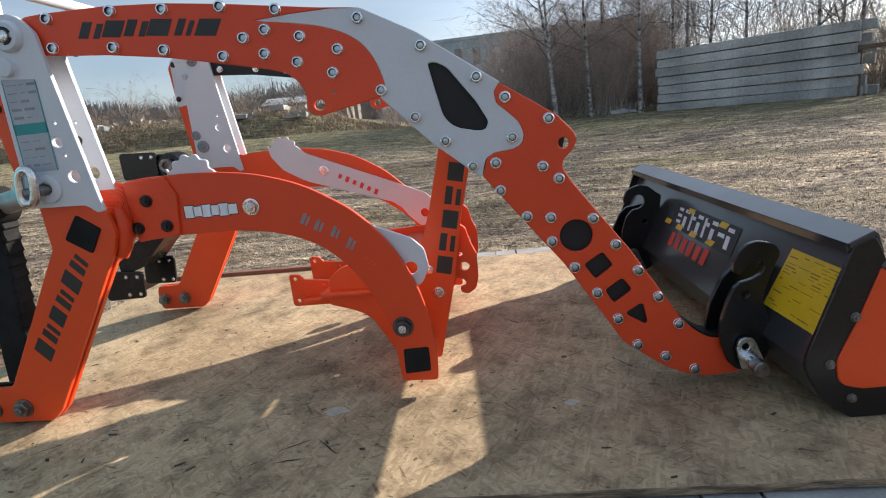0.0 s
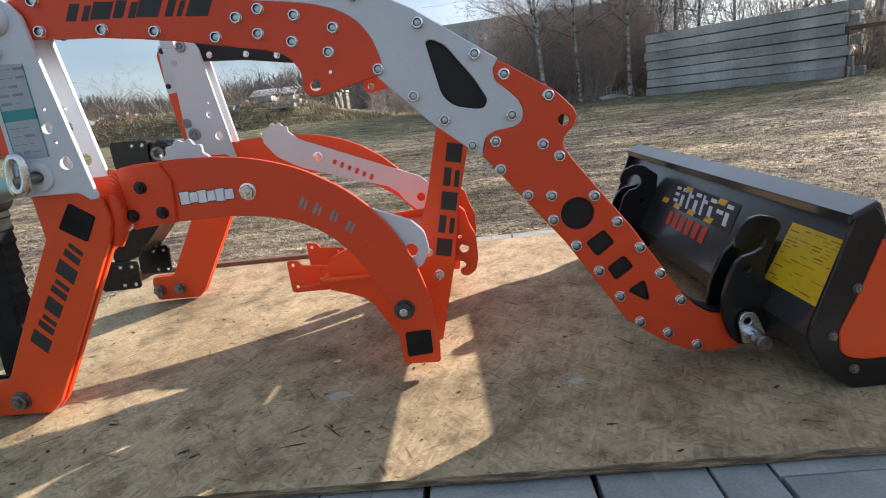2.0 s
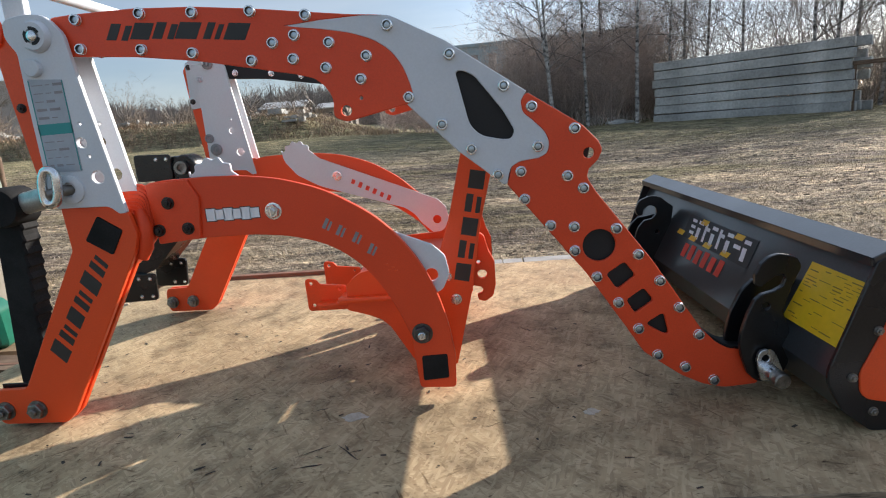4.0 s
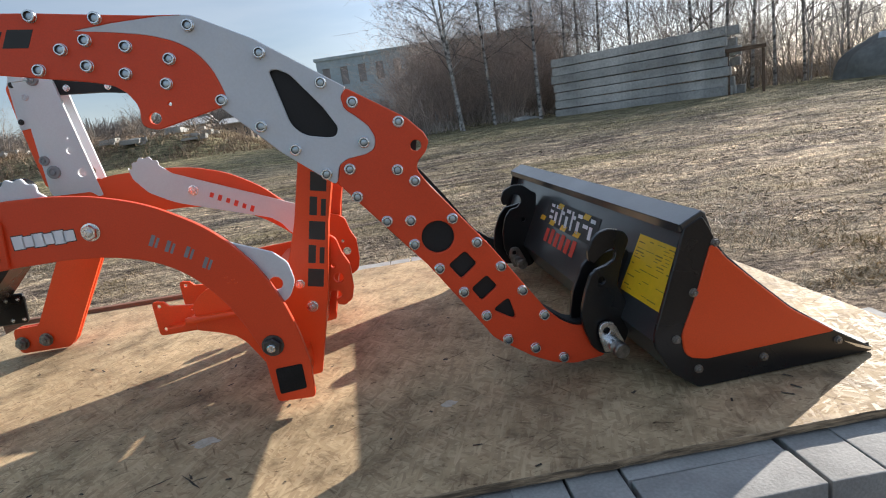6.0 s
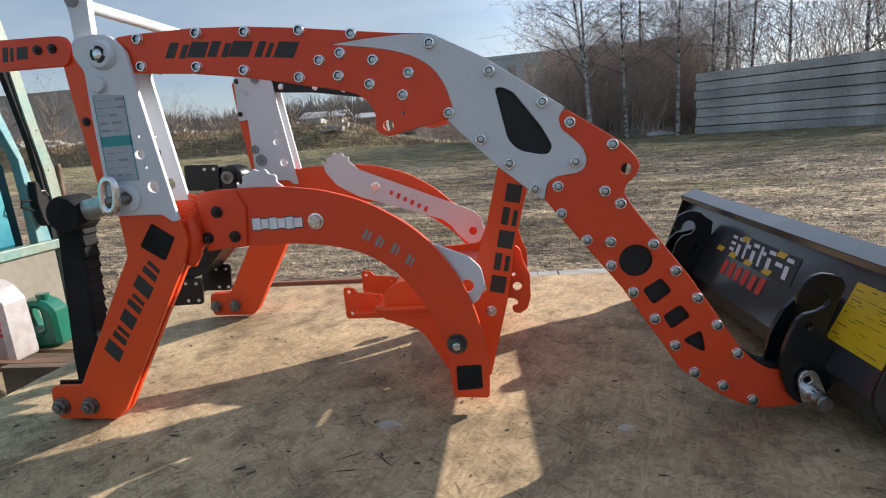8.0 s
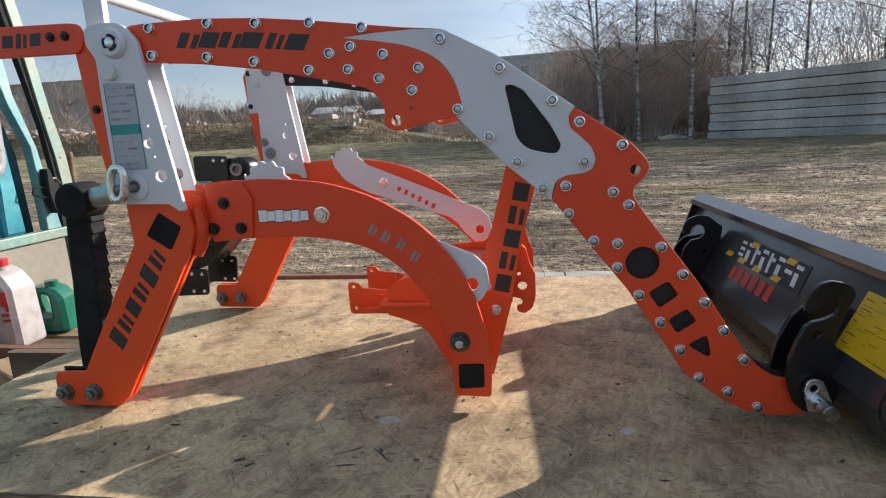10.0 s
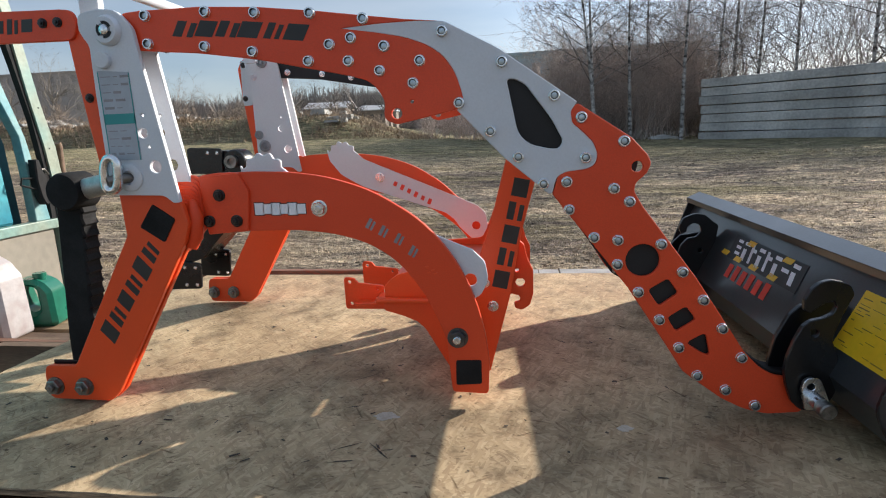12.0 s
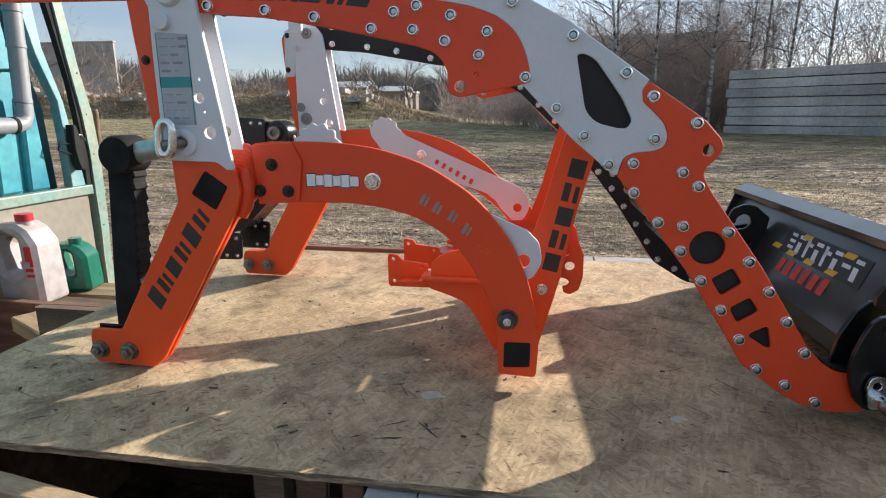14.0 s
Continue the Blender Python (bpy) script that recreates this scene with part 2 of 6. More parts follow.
def osb_material():
    """Pressed strand board: long flakes in three layers of different turn, each flake with its own tone."""
    m = bpy.data.materials.new("osb_board")
    m.use_nodes = True
    n, l = m.node_tree.nodes, m.node_tree.links
    b = n["Principled BSDF"]
    tc = n.new("ShaderNodeTexCoord")
    prev = None
    warp = n.new("ShaderNodeTexNoise")
    warp.inputs["Scale"].default_value = 6
    l.new(tc.outputs["Object"], warp.inputs["Vector"])
    add = n.new("ShaderNodeMixRGB")
    add.blend_type = "ADD"
    add.inputs[0].default_value = 0.02
    l.new(tc.outputs["Object"], add.inputs[1])
    l.new(warp.outputs["Color"], add.inputs[2])
    glossy = None
    for k, (turn, sx, sy) in enumerate(((4, 8, 46), (67, 9, 44), (-41, 8, 50), (27, 7, 40), (-14, 6.5, 44), (48, 7.5, 46), (-72, 8.5, 42))):
        tn = n.new("ShaderNodeMapping")
        tn.inputs["Rotation"].default_value = (0, 0, radians(turn))
        l.new(add.outputs[0], tn.inputs[0])
        mp = n.new("ShaderNodeMapping")
        mp.inputs["Scale"].default_value = (sx, sy, 1)
        mp.inputs["Location"].default_value = (k * 3.7, k * 1.9, 0)
        l.new(tn.outputs[0], mp.inputs[0])
        v = n.new("ShaderNodeTexVoronoi")
        v.voronoi_dimensions = "2D"
        l.new(mp.outputs[0], v.inputs["Vector"])
        # wood fibre along the flake
        fib = n.new("ShaderNodeTexNoise")
        fib.noise_dimensions = "2D"
        fib.inputs["Scale"].default_value, fib.inputs["Detail"].default_value = 2.6, 4
        fm = n.new("ShaderNodeMapping")
        fm.inputs["Scale"].default_value = (1, 4, 1)
        l.new(mp.outputs[0], fm.inputs[0])
        l.new(fm.outputs[0], fib.inputs["Vector"])
        ramp = n.new("ShaderNodeValToRGB")
        e = ramp.color_ramp.elements
        e[0].position, e[0].color = 0.15, (0.355, 0.255, 0.157, 1)
        e[1].position, e[1].color = 0.95, (0.595, 0.46, 0.30, 1)
        mid = ramp.color_ramp.elements.new(0.5)
        mid.color = (0.465, 0.348, 0.212, 1)
        sep = n.new("ShaderNodeSeparateColor")
        l.new(v.outputs["Color"], sep.inputs[0])
        blend = n.new("ShaderNodeMix")
        blend.inputs[0].default_value = 0.38
        l.new(sep.outputs[0], blend.inputs[2])
        l.new(fib.outputs[0], blend.inputs[3])
        l.new(blend.outputs[0], ramp.inputs[0])
        if prev is None:
            prev, glossy = ramp.outputs[0], sep.outputs[1]
        else:
            pick = n.new("ShaderNodeMath")
            pick.operation = "GREATER_THAN"
            pick.inputs[1].default_value = 0.66
            l.new(sep.outputs[2], pick.inputs[0])
            mx = n.new("ShaderNodeMixRGB")
            l.new(pick.outputs[0], mx.inputs[0])
            l.new(prev, mx.inputs[1])
            l.new(ramp.outputs[0], mx.inputs[2])
            prev = mx.outputs[0]
            gx = n.new("ShaderNodeMixRGB")
            l.new(pick.outputs[0], gx.inputs[0])
            l.new(glossy, gx.inputs[1])
            l.new(sep.outputs[1], gx.inputs[2])
            glossy = gx.outputs[0]
    # dark knots and dirt
    spots = n.new("ShaderNodeTexNoise")
    spots.inputs["Scale"].default_value = 55
    spots.inputs["Detail"].default_value = 5
    spots.inputs["Roughness"].default_value = 0.6
    mp2 = n.new("ShaderNodeMapping")
    mp2.inputs["Scale"].default_value = (0.9, 1.7, 1)
    mp2.inputs["Rotation"].default_value = (0, 0, radians(-14))
    l.new(tc.outputs["Object"], mp2.inputs[0])
    l.new(mp2.outputs[0], spots.inputs["Vector"])
    sr = n.new("ShaderNodeValToRGB")
    sr.color_ramp.elements[0].position, sr.color_ramp.elements[1].position = 0.61, 0.71
    sr.color_ramp.elements[0].color, sr.color_ramp.elements[1].color = (1, 1, 1, 1), (0.24, 0.20, 0.17, 1)
    l.new(spots.outputs[0], sr.inputs[0])
    dirt = n.new("ShaderNodeTexNoise")
    dirt.inputs["Scale"].default_value = 3.2
    dirt.inputs["Detail"].default_value = 5
    l.new(tc.outputs["Object"], dirt.inputs["Vector"])
    dr = n.new("ShaderNodeValToRGB")
    dr.color_ramp.elements[0].position, dr.color_ramp.elements[1].position = 0.35, 0.7
    dr.color_ramp.elements[0].color, dr.color_ramp.elements[1].color = (1.10, 1.08, 1.05, 1), (0.68, 0.66, 0.64, 1)
    l.new(dirt.outputs[0], dr.inputs[0])
    # grey smudges at hand's width
    smudge = n.new("ShaderNodeTexNoise")
    smudge.inputs["Scale"].default_value, smudge.inputs["Detail"].default_value = 13, 6
    smudge.inputs["Roughness"].default_value = 0.65
    l.new(add.outputs[0], smudge.inputs["Vector"])
    gr = n.new("ShaderNodeValToRGB")
    gr.color_ramp.elements[0].position, gr.color_ramp.elements[1].position = 0.48, 0.70
    gr.color_ramp.elements[0].color, gr.color_ramp.elements[1].color = (1.06, 1.06, 1.06, 1), (0.50, 0.485, 0.475, 1)
    l.new(smudge.outputs[0], gr.inputs[0])
    # short dark streaks where flakes have lifted, in two directions
    streaks = []
    for turn, sx, sy, off in ((17, 9, 85, 0), (-33, 10, 95, 5), (62, 12, 90, 9)):
        t3 = n.new("ShaderNodeMapping")
        t3.inputs["Rotation"].default_value = (0, 0, radians(turn))
        l.new(add.outputs[0], t3.inputs[0])
        m3 = n.new("ShaderNodeMapping")
        m3.inputs["Scale"].default_value = (sx, sy, 1)
        m3.inputs["Location"].default_value = (off, off * 2, 0)
        l.new(t3.outputs[0], m3.inputs[0])
        z3 = n.new("ShaderNodeTexNoise")
        z3.inputs["Scale"].default_value, z3.inputs["Detail"].default_value = 1.0, 3
        l.new(m3.outputs[0], z3.inputs["Vector"])
        r3 = n.new("ShaderNodeValToRGB")
        r3.color_ramp.elements[0].position, r3.color_ramp.elements[1].position = 0.655, 0.76
        r3.color_ramp.elements[0].color, r3.color_ramp.elements[1].color = (1, 1, 1, 1), (0.36, 0.31, 0.27, 1)
        l.new(z3.outputs[0], r3.inputs[0])
        streaks.append(r3.outputs[0])
    out = prev
    for s in (sr.outputs[0], dr.outputs[0], gr.outputs[0], *streaks):
        mul = n.new("ShaderNodeMixRGB")
        mul.blend_type = "MULTIPLY"
        mul.inputs[0].default_value = 1.0
        l.new(out, mul.inputs[1])
        l.new(s, mul.inputs[2])
        out = mul.outputs[0]
    l.new(out, b.inputs["Base Color"])
    shine = n.new("ShaderNodeMapRange")
    shine.inputs["To Min"].default_value, shine.inputs["To Max"].default_value = 0.58, 0.86
    l.new(glossy, shine.inputs[0])
    l.new(shine.outputs[0], b.inputs["Roughness"])
    b.inputs["Specular IOR Level"].default_value = 0.22
    bp = n.new("ShaderNodeBump")
    bp.inputs["Strength"].default_value = 0.5
    bp.inputs["Distance"].default_value = 0.001
    l.new(out, bp.inputs["Height"])
    l.new(bp.outputs[0], b.inputs["Normal"])
    return m


OSB = osb_material()


def ground_material():
    m = bpy.data.materials.new("dry_field")
    m.use_nodes = True
    n, l = m.node_tree.nodes, m.node_tree.links
    b = n["Principled BSDF"]
    tc = n.new("ShaderNodeTexCoord")

    def nz(scale, detail=6, stretch=(1, 1, 1)):
        mp = n.new("ShaderNodeMapping")
        mp.inputs["Scale"].default_value = stretch
        l.new(tc.outputs["Object"], mp.inputs[0])
        t = n.new("ShaderNodeTexNoise")
        t.inputs["Scale"].default_value, t.inputs["Detail"].default_value = scale, detail
        t.inputs["Roughness"].default_value = 0.65
        l.new(mp.outputs[0], t.inputs["Vector"])
        return t.outputs[0]

    def ramp(src, stops):
        r = n.new("ShaderNodeValToRGB")
        while len(r.color_ramp.elements) < len(stops):
            r.color_ramp.elements.new(0.5)
        for e, (p, c) in zip(r.color_ramp.elements, stops):
            e.position, e.color = p, (*c, 1)
        l.new(src, r.inputs[0])
        return r.outputs[0]

    straw = ramp(nz(9.0, 10, (0.85, 1.7, 1)), ((0.34, (0.15, 0.11, 0.085)), (0.48, (0.40, 0.305, 0.215)), (0.62, (0.74, 0.60, 0.43))))
    green = ramp(nz(5.0, 9, (0.6, 2.4, 1)), ((0.38, (0.10, 0.085, 0.05)), (0.62, (0.33, 0.27, 0.155))))
    earth = ramp(nz(12.0, 9, (0.8, 1.6, 1)), ((0.38, (0.06, 0.045, 0.037)), (0.62, (0.31, 0.24, 0.19))))
    mask1 = ramp(nz(0.2, 5, (0.5, 1.8, 1)), ((0.44, (0, 0, 0)), (0.60, (1, 1, 1))))
    mask2 = ramp(nz(1.0, 7, (0.45, 1.9, 1)), ((0.50, (0, 0, 0)), (0.60, (1, 1, 1))))
    m1, m2 = n.new("ShaderNodeMixRGB"), n.new("ShaderNodeMixRGB")
    l.new(mask1, m1.inputs[0])
    l.new(straw, m1.inputs[1])
    l.new(green, m1.inputs[2])
    l.new(mask2, m2.inputs[0])
    l.new(m1.outputs[0], m2.inputs[1])
    l.new(earth, m2.inputs[2])
    # greener turf towards the far side of the field
    sep = n.new("ShaderNodeSeparateXYZ")
    l.new(tc.outputs["Object"], sep.inputs[0])
    far = n.new("ShaderNodeMapRange")
    far.inputs["From Min"].default_value, far.inputs["From Max"].default_value = 11.0, 19.0
    far.inputs["To Max"].default_value = 0.8
    l.new(sep.outputs[1], far.inputs[0])
    turf = ramp(nz(3.0, 9, (0.7, 2, 1)), ((0.38, (0.085, 0.085, 0.05)), (0.53, (0.20, 0.19, 0.105)), (0.66, (0.44, 0.35, 0.21))))
    m3 = n.new("ShaderNodeMixRGB")
    l.new(far.outputs[0], m3.inputs[0])
    l.new(m2.outputs[0], m3.inputs[1])
    l.new(turf, m3.inputs[2])
    # bare turned earth near the board
    near = n.new("ShaderNodeMapRange")
    near.inputs["From Min"].default_value, near.inputs["From Max"].default_value = 1.5, 6.5
    near.inputs["To Min"].default_value, near.inputs["To Max"].default_value = 0.6, 0.0
    l.new(sep.outputs[1], near.inputs[0])
    m4 = n.new("ShaderNodeMixRGB")
    l.new(near.outputs[0], m4.inputs[0])
    l.new(m3.outputs[0], m4.inputs[1])
    l.new(earth, m4.inputs[2])
    patch = ramp(nz(2.3, 10, (0.6, 1.9, 1)), ((0.36, (0.50, 0.49, 0.49)), (0.48, (1.03, 1.03, 1.03)), (0.61, (1.6, 1.58, 1.5))))
    clod = ramp(nz(16.0, 6, (1, 1.3, 1)), ((0.34, (0.42, 0.41, 0.41)), (0.52, (1.08, 1.08, 1.08)), (0.68, (1.6, 1.6, 1.55))))
    col = m4.outputs[0]
    for s in (patch, clod):
        mul = n.new("ShaderNodeMixRGB")
        mul.blend_type = "MULTIPLY"
        mul.inputs[0].default_value = 1.0
        l.new(col, mul.inputs[1])
        l.new(s, mul.inputs[2])
        col = mul.outputs[0]
    l.new(col, b.inputs["Base Color"])
    b.inputs["Roughness"].default_value = 0.95
    b.inputs["Specular IOR Level"].default_value = 0.1
    bp = n.new("ShaderNodeBump")
    bp.inputs["Strength"].default_value = 1.0
    bp.inputs["Distance"].default_value = 0.09
    l.new(nz(22.0, 8), bp.inputs["Height"])
    l.new(bp.outputs[0], b.inputs["Normal"])
    return m


FIELD = ground_material()


# ---- mesh helpers ----
def mesh_object(name, bm, mat, smooth=False):
    bmesh.ops.recalc_face_normals(bm, faces=bm.faces)
    me = bpy.data.meshes.new(name)
    bm.to_mesh(me)
    bm.free()
    for mm in (mat if isinstance(mat, (list, tuple)) else [mat]):
        me.materials.append(mm)
    if smooth:
        for p in me.polygons:
            p.use_smooth = True
        me.set_sharp_from_angle(angle=radians(40))
    return new(name, me)


def part(name, bm, mat, parent, label="", smooth=False):
    ob = mesh_object(name, bm, mat, smooth)
    ob.parent = parent
    if label:
        ob["label"] = label
    return ob


def shared(name, me, parent, m):
    ob = new(name, me)
    ob.parent = parent
    ob.matrix_basis = m
    return ob


def root(name, label, category, group="", at=(0, 0, 0)):
    ob = new(name)
    ob.empty_display_size = 0.05
    return tagged(ob, label, category, group)


def fillet(points, r=0.008, n=4):
    """Rounds the corners of an outline of (x, z) or (x, z, radius)."""
    out = []
    count = len(points)
    for i in range(count):
        p = Vector(points[i][:2])
        rad = points[i][2] if len(points[i]) > 2 else r
        a, b = Vector(points[i - 1][:2]), Vector(points[(i + 1) % count][:2])
        u, v = (a - p), (b - p)
        lu, lv = u.length, v.length
        if rad <= 0 or lu < 1e-6 or lv < 1e-6:
            out.append((p.x, p.y))
            continue
        u, v = u / lu, v / lv
        ang = math.acos(max(-1, min(1, u.dot(v))))
        if ang > 3.05:
            out.append((p.x, p.y))
            continue
        d = min(rad / math.tan(ang / 2), lu * 0.48, lv * 0.48)
        s, e = p + u * d, p + v * d
        for k in range(n + 1):
            t = k / n
            q = s * (1 - t) ** 2 + p * 2 * t * (1 - t) + e * t * t
            out.append((q.x, q.y))
    return out


def circle(x, z, r, n=20):
    return [(x + r * math.cos(2 * math.pi * k / n), z + r * math.sin(2 * math.pi * k / n)) for k in range(n)]


def area2(loop):
    return sum(a[0] * b[1] - b[0] * a[1] for a, b in zip(loop, loop[1:] + loop[:1]))


def inset(loop, d):
    """Moves a loop by d to its left side."""
    out, n = [], len(loop)
    for i in range(n):
        p, a, b = Vector(loop[i]), Vector(loop[i - 1]), Vector(loop[(i + 1) % n])
        e1, e2 = (p - a), (b - p)
        if e1.length < 1e-7 or e2.length < 1e-7:
            out.append((p.x, p.y))
            continue
        n1, n2 = Vector((-e1.y, e1.x)).normalized(), Vector((-e2.y, e2.x)).normalized()
        m = n1 + n2
        k = d / max(0.35, (m.length_squared / 2)) if m.length > 1e-6 else 0
        out.append((p.x + m.x * k, p.y + m.y * k))
    return out


def slab(outline, y0, y1, holes=(), ch=0.0012, bm=None, axis="y"):
    """A plate with holes between y0 (its face) and y1, the face's edges broken by a small chamfer."""
    bm = bm or bmesh.new()
    loops = [list(outline)] + [list(h) for h in holes]
    if area2(loops[0]) < 0:
        loops[0].reverse()
    for h in loops[1:]:
        if area2(h) > 0:
            h.reverse()
    s = 1 if y1 > y0 else -1

    def put(x, y, z):
        return bm.verts.new((x, y, z) if axis == "y" else (y, x, z) if axis == "x" else (x, z, y))

    rings = []
    for lp in loops:
        ins = inset(lp, ch) if ch else lp
        f = [put(x, y0, z) for x, z in ins]
        c = [put(x, y0 + s * ch, z) for x, z in lp] if ch else f
        bk = [put(x, y1, z) for x, z in lp]
        rings.append((f, c, bk))
        k = len(lp)
        for i in range(k):
            j = (i + 1) % k
            if ch:
                bm.faces.new((f[i], f[j], c[j], c[i]))
            bm.faces.new((c[i], c[j], bk[j], bk[i]))
    for pick in (0, 2):
        edges = []
        for r in rings:
            ring = r[pick]
            for i in range(len(ring)):
                e = bm.edges.get((ring[i], ring[(i + 1) % len(ring)]))
                if e:
                    edges.append(e)
        bmesh.ops.triangle_fill(bm, use_beauty=True, use_dissolve=False, edges=edges)
    return bm


def box(x0, x1, y0, y1, z0, z1, ch=0.002, bm=None):
    bm = bm or bmesh.new()
    r = bmesh.ops.create_cube(bm, size=1.0)
    for v in r["verts"]:
        v.co = Vector(((x0 + x1) / 2 + v.co.x * (x1 - x0), (y0 + y1) / 2 + v.co.y * (y1 - y0), (z0 + z1) / 2 + v.co.z * (z1 - z0)))
    if ch:
        edges = list({e for v in r["verts"] for e in v.link_edges})
        bmesh.ops.bevel(bm, geom=edges, offset=ch, segments=2, profile=0.6, affect="EDGES")
    return bm


def tube(path, radius, bm=None, n=12, caps=True):
    """A round bar along a path; radius is one number or one for each point."""
    bm = bm or bmesh.new()
    pts = [Vector(p) for p in path]
    rads = radius if isinstance(radius, (list, tuple)) else [radius] * len(pts)
    rings, up = [], None
    for i, p in enumerate(pts):
        d = (pts[min(i + 1, len(pts) - 1)] - pts[max(i - 1, 0)]).normalized()
        if up is None:
            up = d.orthogonal().normalized()
        up = (up - d * up.dot(d))
        up = up.normalized() if up.length > 1e-6 else d.orthogonal().normalized()
        w = d.cross(up)
        rings.append([bm.verts.new(p + (up * math.cos(2 * math.pi * k / n) + w * math.sin(2 * math.pi * k / n)) * rads[i]) for k in range(n)])
    for a, b in zip(rings, rings[1:]):
        for k in range(n):
            bm.faces.new((a[k], a[(k + 1) % n], b[(k + 1) % n], b[k]))
    if caps:
        bm.faces.new(rings[0][::-1])
        bm.faces.new(rings[-1])
    return bm


def lathe(profile, n=20, bm=None, axis="-y"):
    """Turns (radius, distance) pairs about an axis through the origin."""
    bm = bm or bmesh.new()
    rings = []
    for r, d in profile:
        ring = []
        for k in range(n):
            a = 2 * math.pi * k / n
            c = (r * math.cos(a), -d, r * math.sin(a)) if axis == "-y" else (r * math.cos(a), r * math.sin(a), d)
            ring.append(bm.verts.new(c))
        rings.append(ring)
    for a, b in zip(rings, rings[1:]):
        for k in range(n):
            bm.faces.new((a[k], a[(k + 1) % n], b[(k + 1) % n], b[k]))
    bm.faces.new(rings[0])
    bm.faces.new(rings[-1])
    return bm


def to_mesh(name, bm, mat):
    bmesh.ops.recalc_face_normals(bm, faces=bm.faces)
    me = bpy.data.meshes.new(name)
    bm.to_mesh(me)
    bm.free()
    me.materials.append(mat)
    for p in me.polygons:
        p.use_smooth = True
    me.set_sharp_from_angle(angle=radians(35))
    return me


def hex_ring(bm, r, d0, d1, r_in=0.0, turn=0.3):
    """A hexagon head standing out from d0 to d1, with a bevelled top."""
    rings = []
    for rr, d in ((r, d0), (r, d1 - 0.0015), (r * 0.9, d1)):
        rings.append([bm.verts.new((rr * math.cos(turn + math.pi * k / 3), -d, rr * math.sin(turn + math.pi * k / 3))) for k in range(6)])
    for a, b in zip(rings, rings[1:]):
        for k in range(6):
            bm.faces.new((a[k], a[(k + 1) % 6], b[(k + 1) % 6], b[k]))
    bm.faces.new(rings[-1])
    return bm


def socket_bolt():
    """A washer under a round head with a deep hexagon socket."""
    bm = lathe([(0.0088, 0.0), (0.0088, 0.0012), (0.0082, 0.0016), (0.0082, 0.0062), (0.0073, 0.0072), (0.0060, 0.0072), (0.0056, 0.0038), (0.0048, 0.0034), (0.0044, 0.0040), (0.0015, 0.0046)], 20)
    me = to_mesh("socket_bolt", bm, ZINC)
    me.materials.append(DARKSTEEL)
    me.materials.append(SOCKETMAT)
    for p in me.polygons:
        c = p.center
        r = math.hypot(c.x, c.z)
        # Socket walls take painted shade, its floor a bluish sky reflection in the colour.
        if c.y > -0.0071 and r < 0.0060:
            p.material_index = 1 if r > 0.0047 else 2
    return me


def hex_bolt(mat, r, name, tip=None):
    """A washer, a hexagon nut and the bolt's end, which may be of another metal."""
    bm = lathe([(r * 1.28, 0.0), (r * 1.28, 0.002), (r * 1.1, 0.0022)], 20)
    hex_ring(bm, r * 1.08, 0.002, r * 0.85)
    lathe([(r * 0.5, r * 0.8), (r * 0.5, r * 1.15), (r * 0.4, r * 1.25)], 14, bm)
    me = to_mesh(name, bm, mat)
    if tip:
        me.materials.append(tip)
        for p in me.polygons:
            if math.hypot(p.center.x, p.center.z) < r * 0.52 and p.center.y < -r * 0.9:
                p.material_index = 1
    return me


SOCKET = socket_bolt()
HEX_ZINC = hex_bolt(ZINC, 0.0085, "hex_bolt")
HEX_STEEL = hex_bolt(STEEL, 0.013, "large_hex_bolt")
HEX_DARK = hex_bolt(DARKSTEEL, 0.013, "dark_hex_bolt", ZINC)
HEX_BLACK = hex_bolt(BLACK, 0.007, "black_bolt")
NEAR, FAR = pose(0, 0, 0), pose(0, 0, 0, 0, 0, 180)

# ---- board, pavers, timber ----
YC = 0.265                            # middle plane of the loader


# scores in the board's face: from x, y to x, y, and half width
SCORES = [(-0.136, -0.140, -0.093, -0.186, 0.0024), (-0.122, -0.144, -0.112, -0.160, 0.003), (-0.112, -0.166, -0.090, -0.160, 0.002), (-0.197, -0.1755, -0.1445, -0.1433, 0.002), (-0.186, -0.202, -0.1455, -0.194, 0.003), (-0.207, -0.032, -0.180, -0.022, 0.0025), (-0.234, 0.073, -0.184, 0.1125, 0.0018), (-0.226, -0.207, -0.211, -0.197, 0.002)]


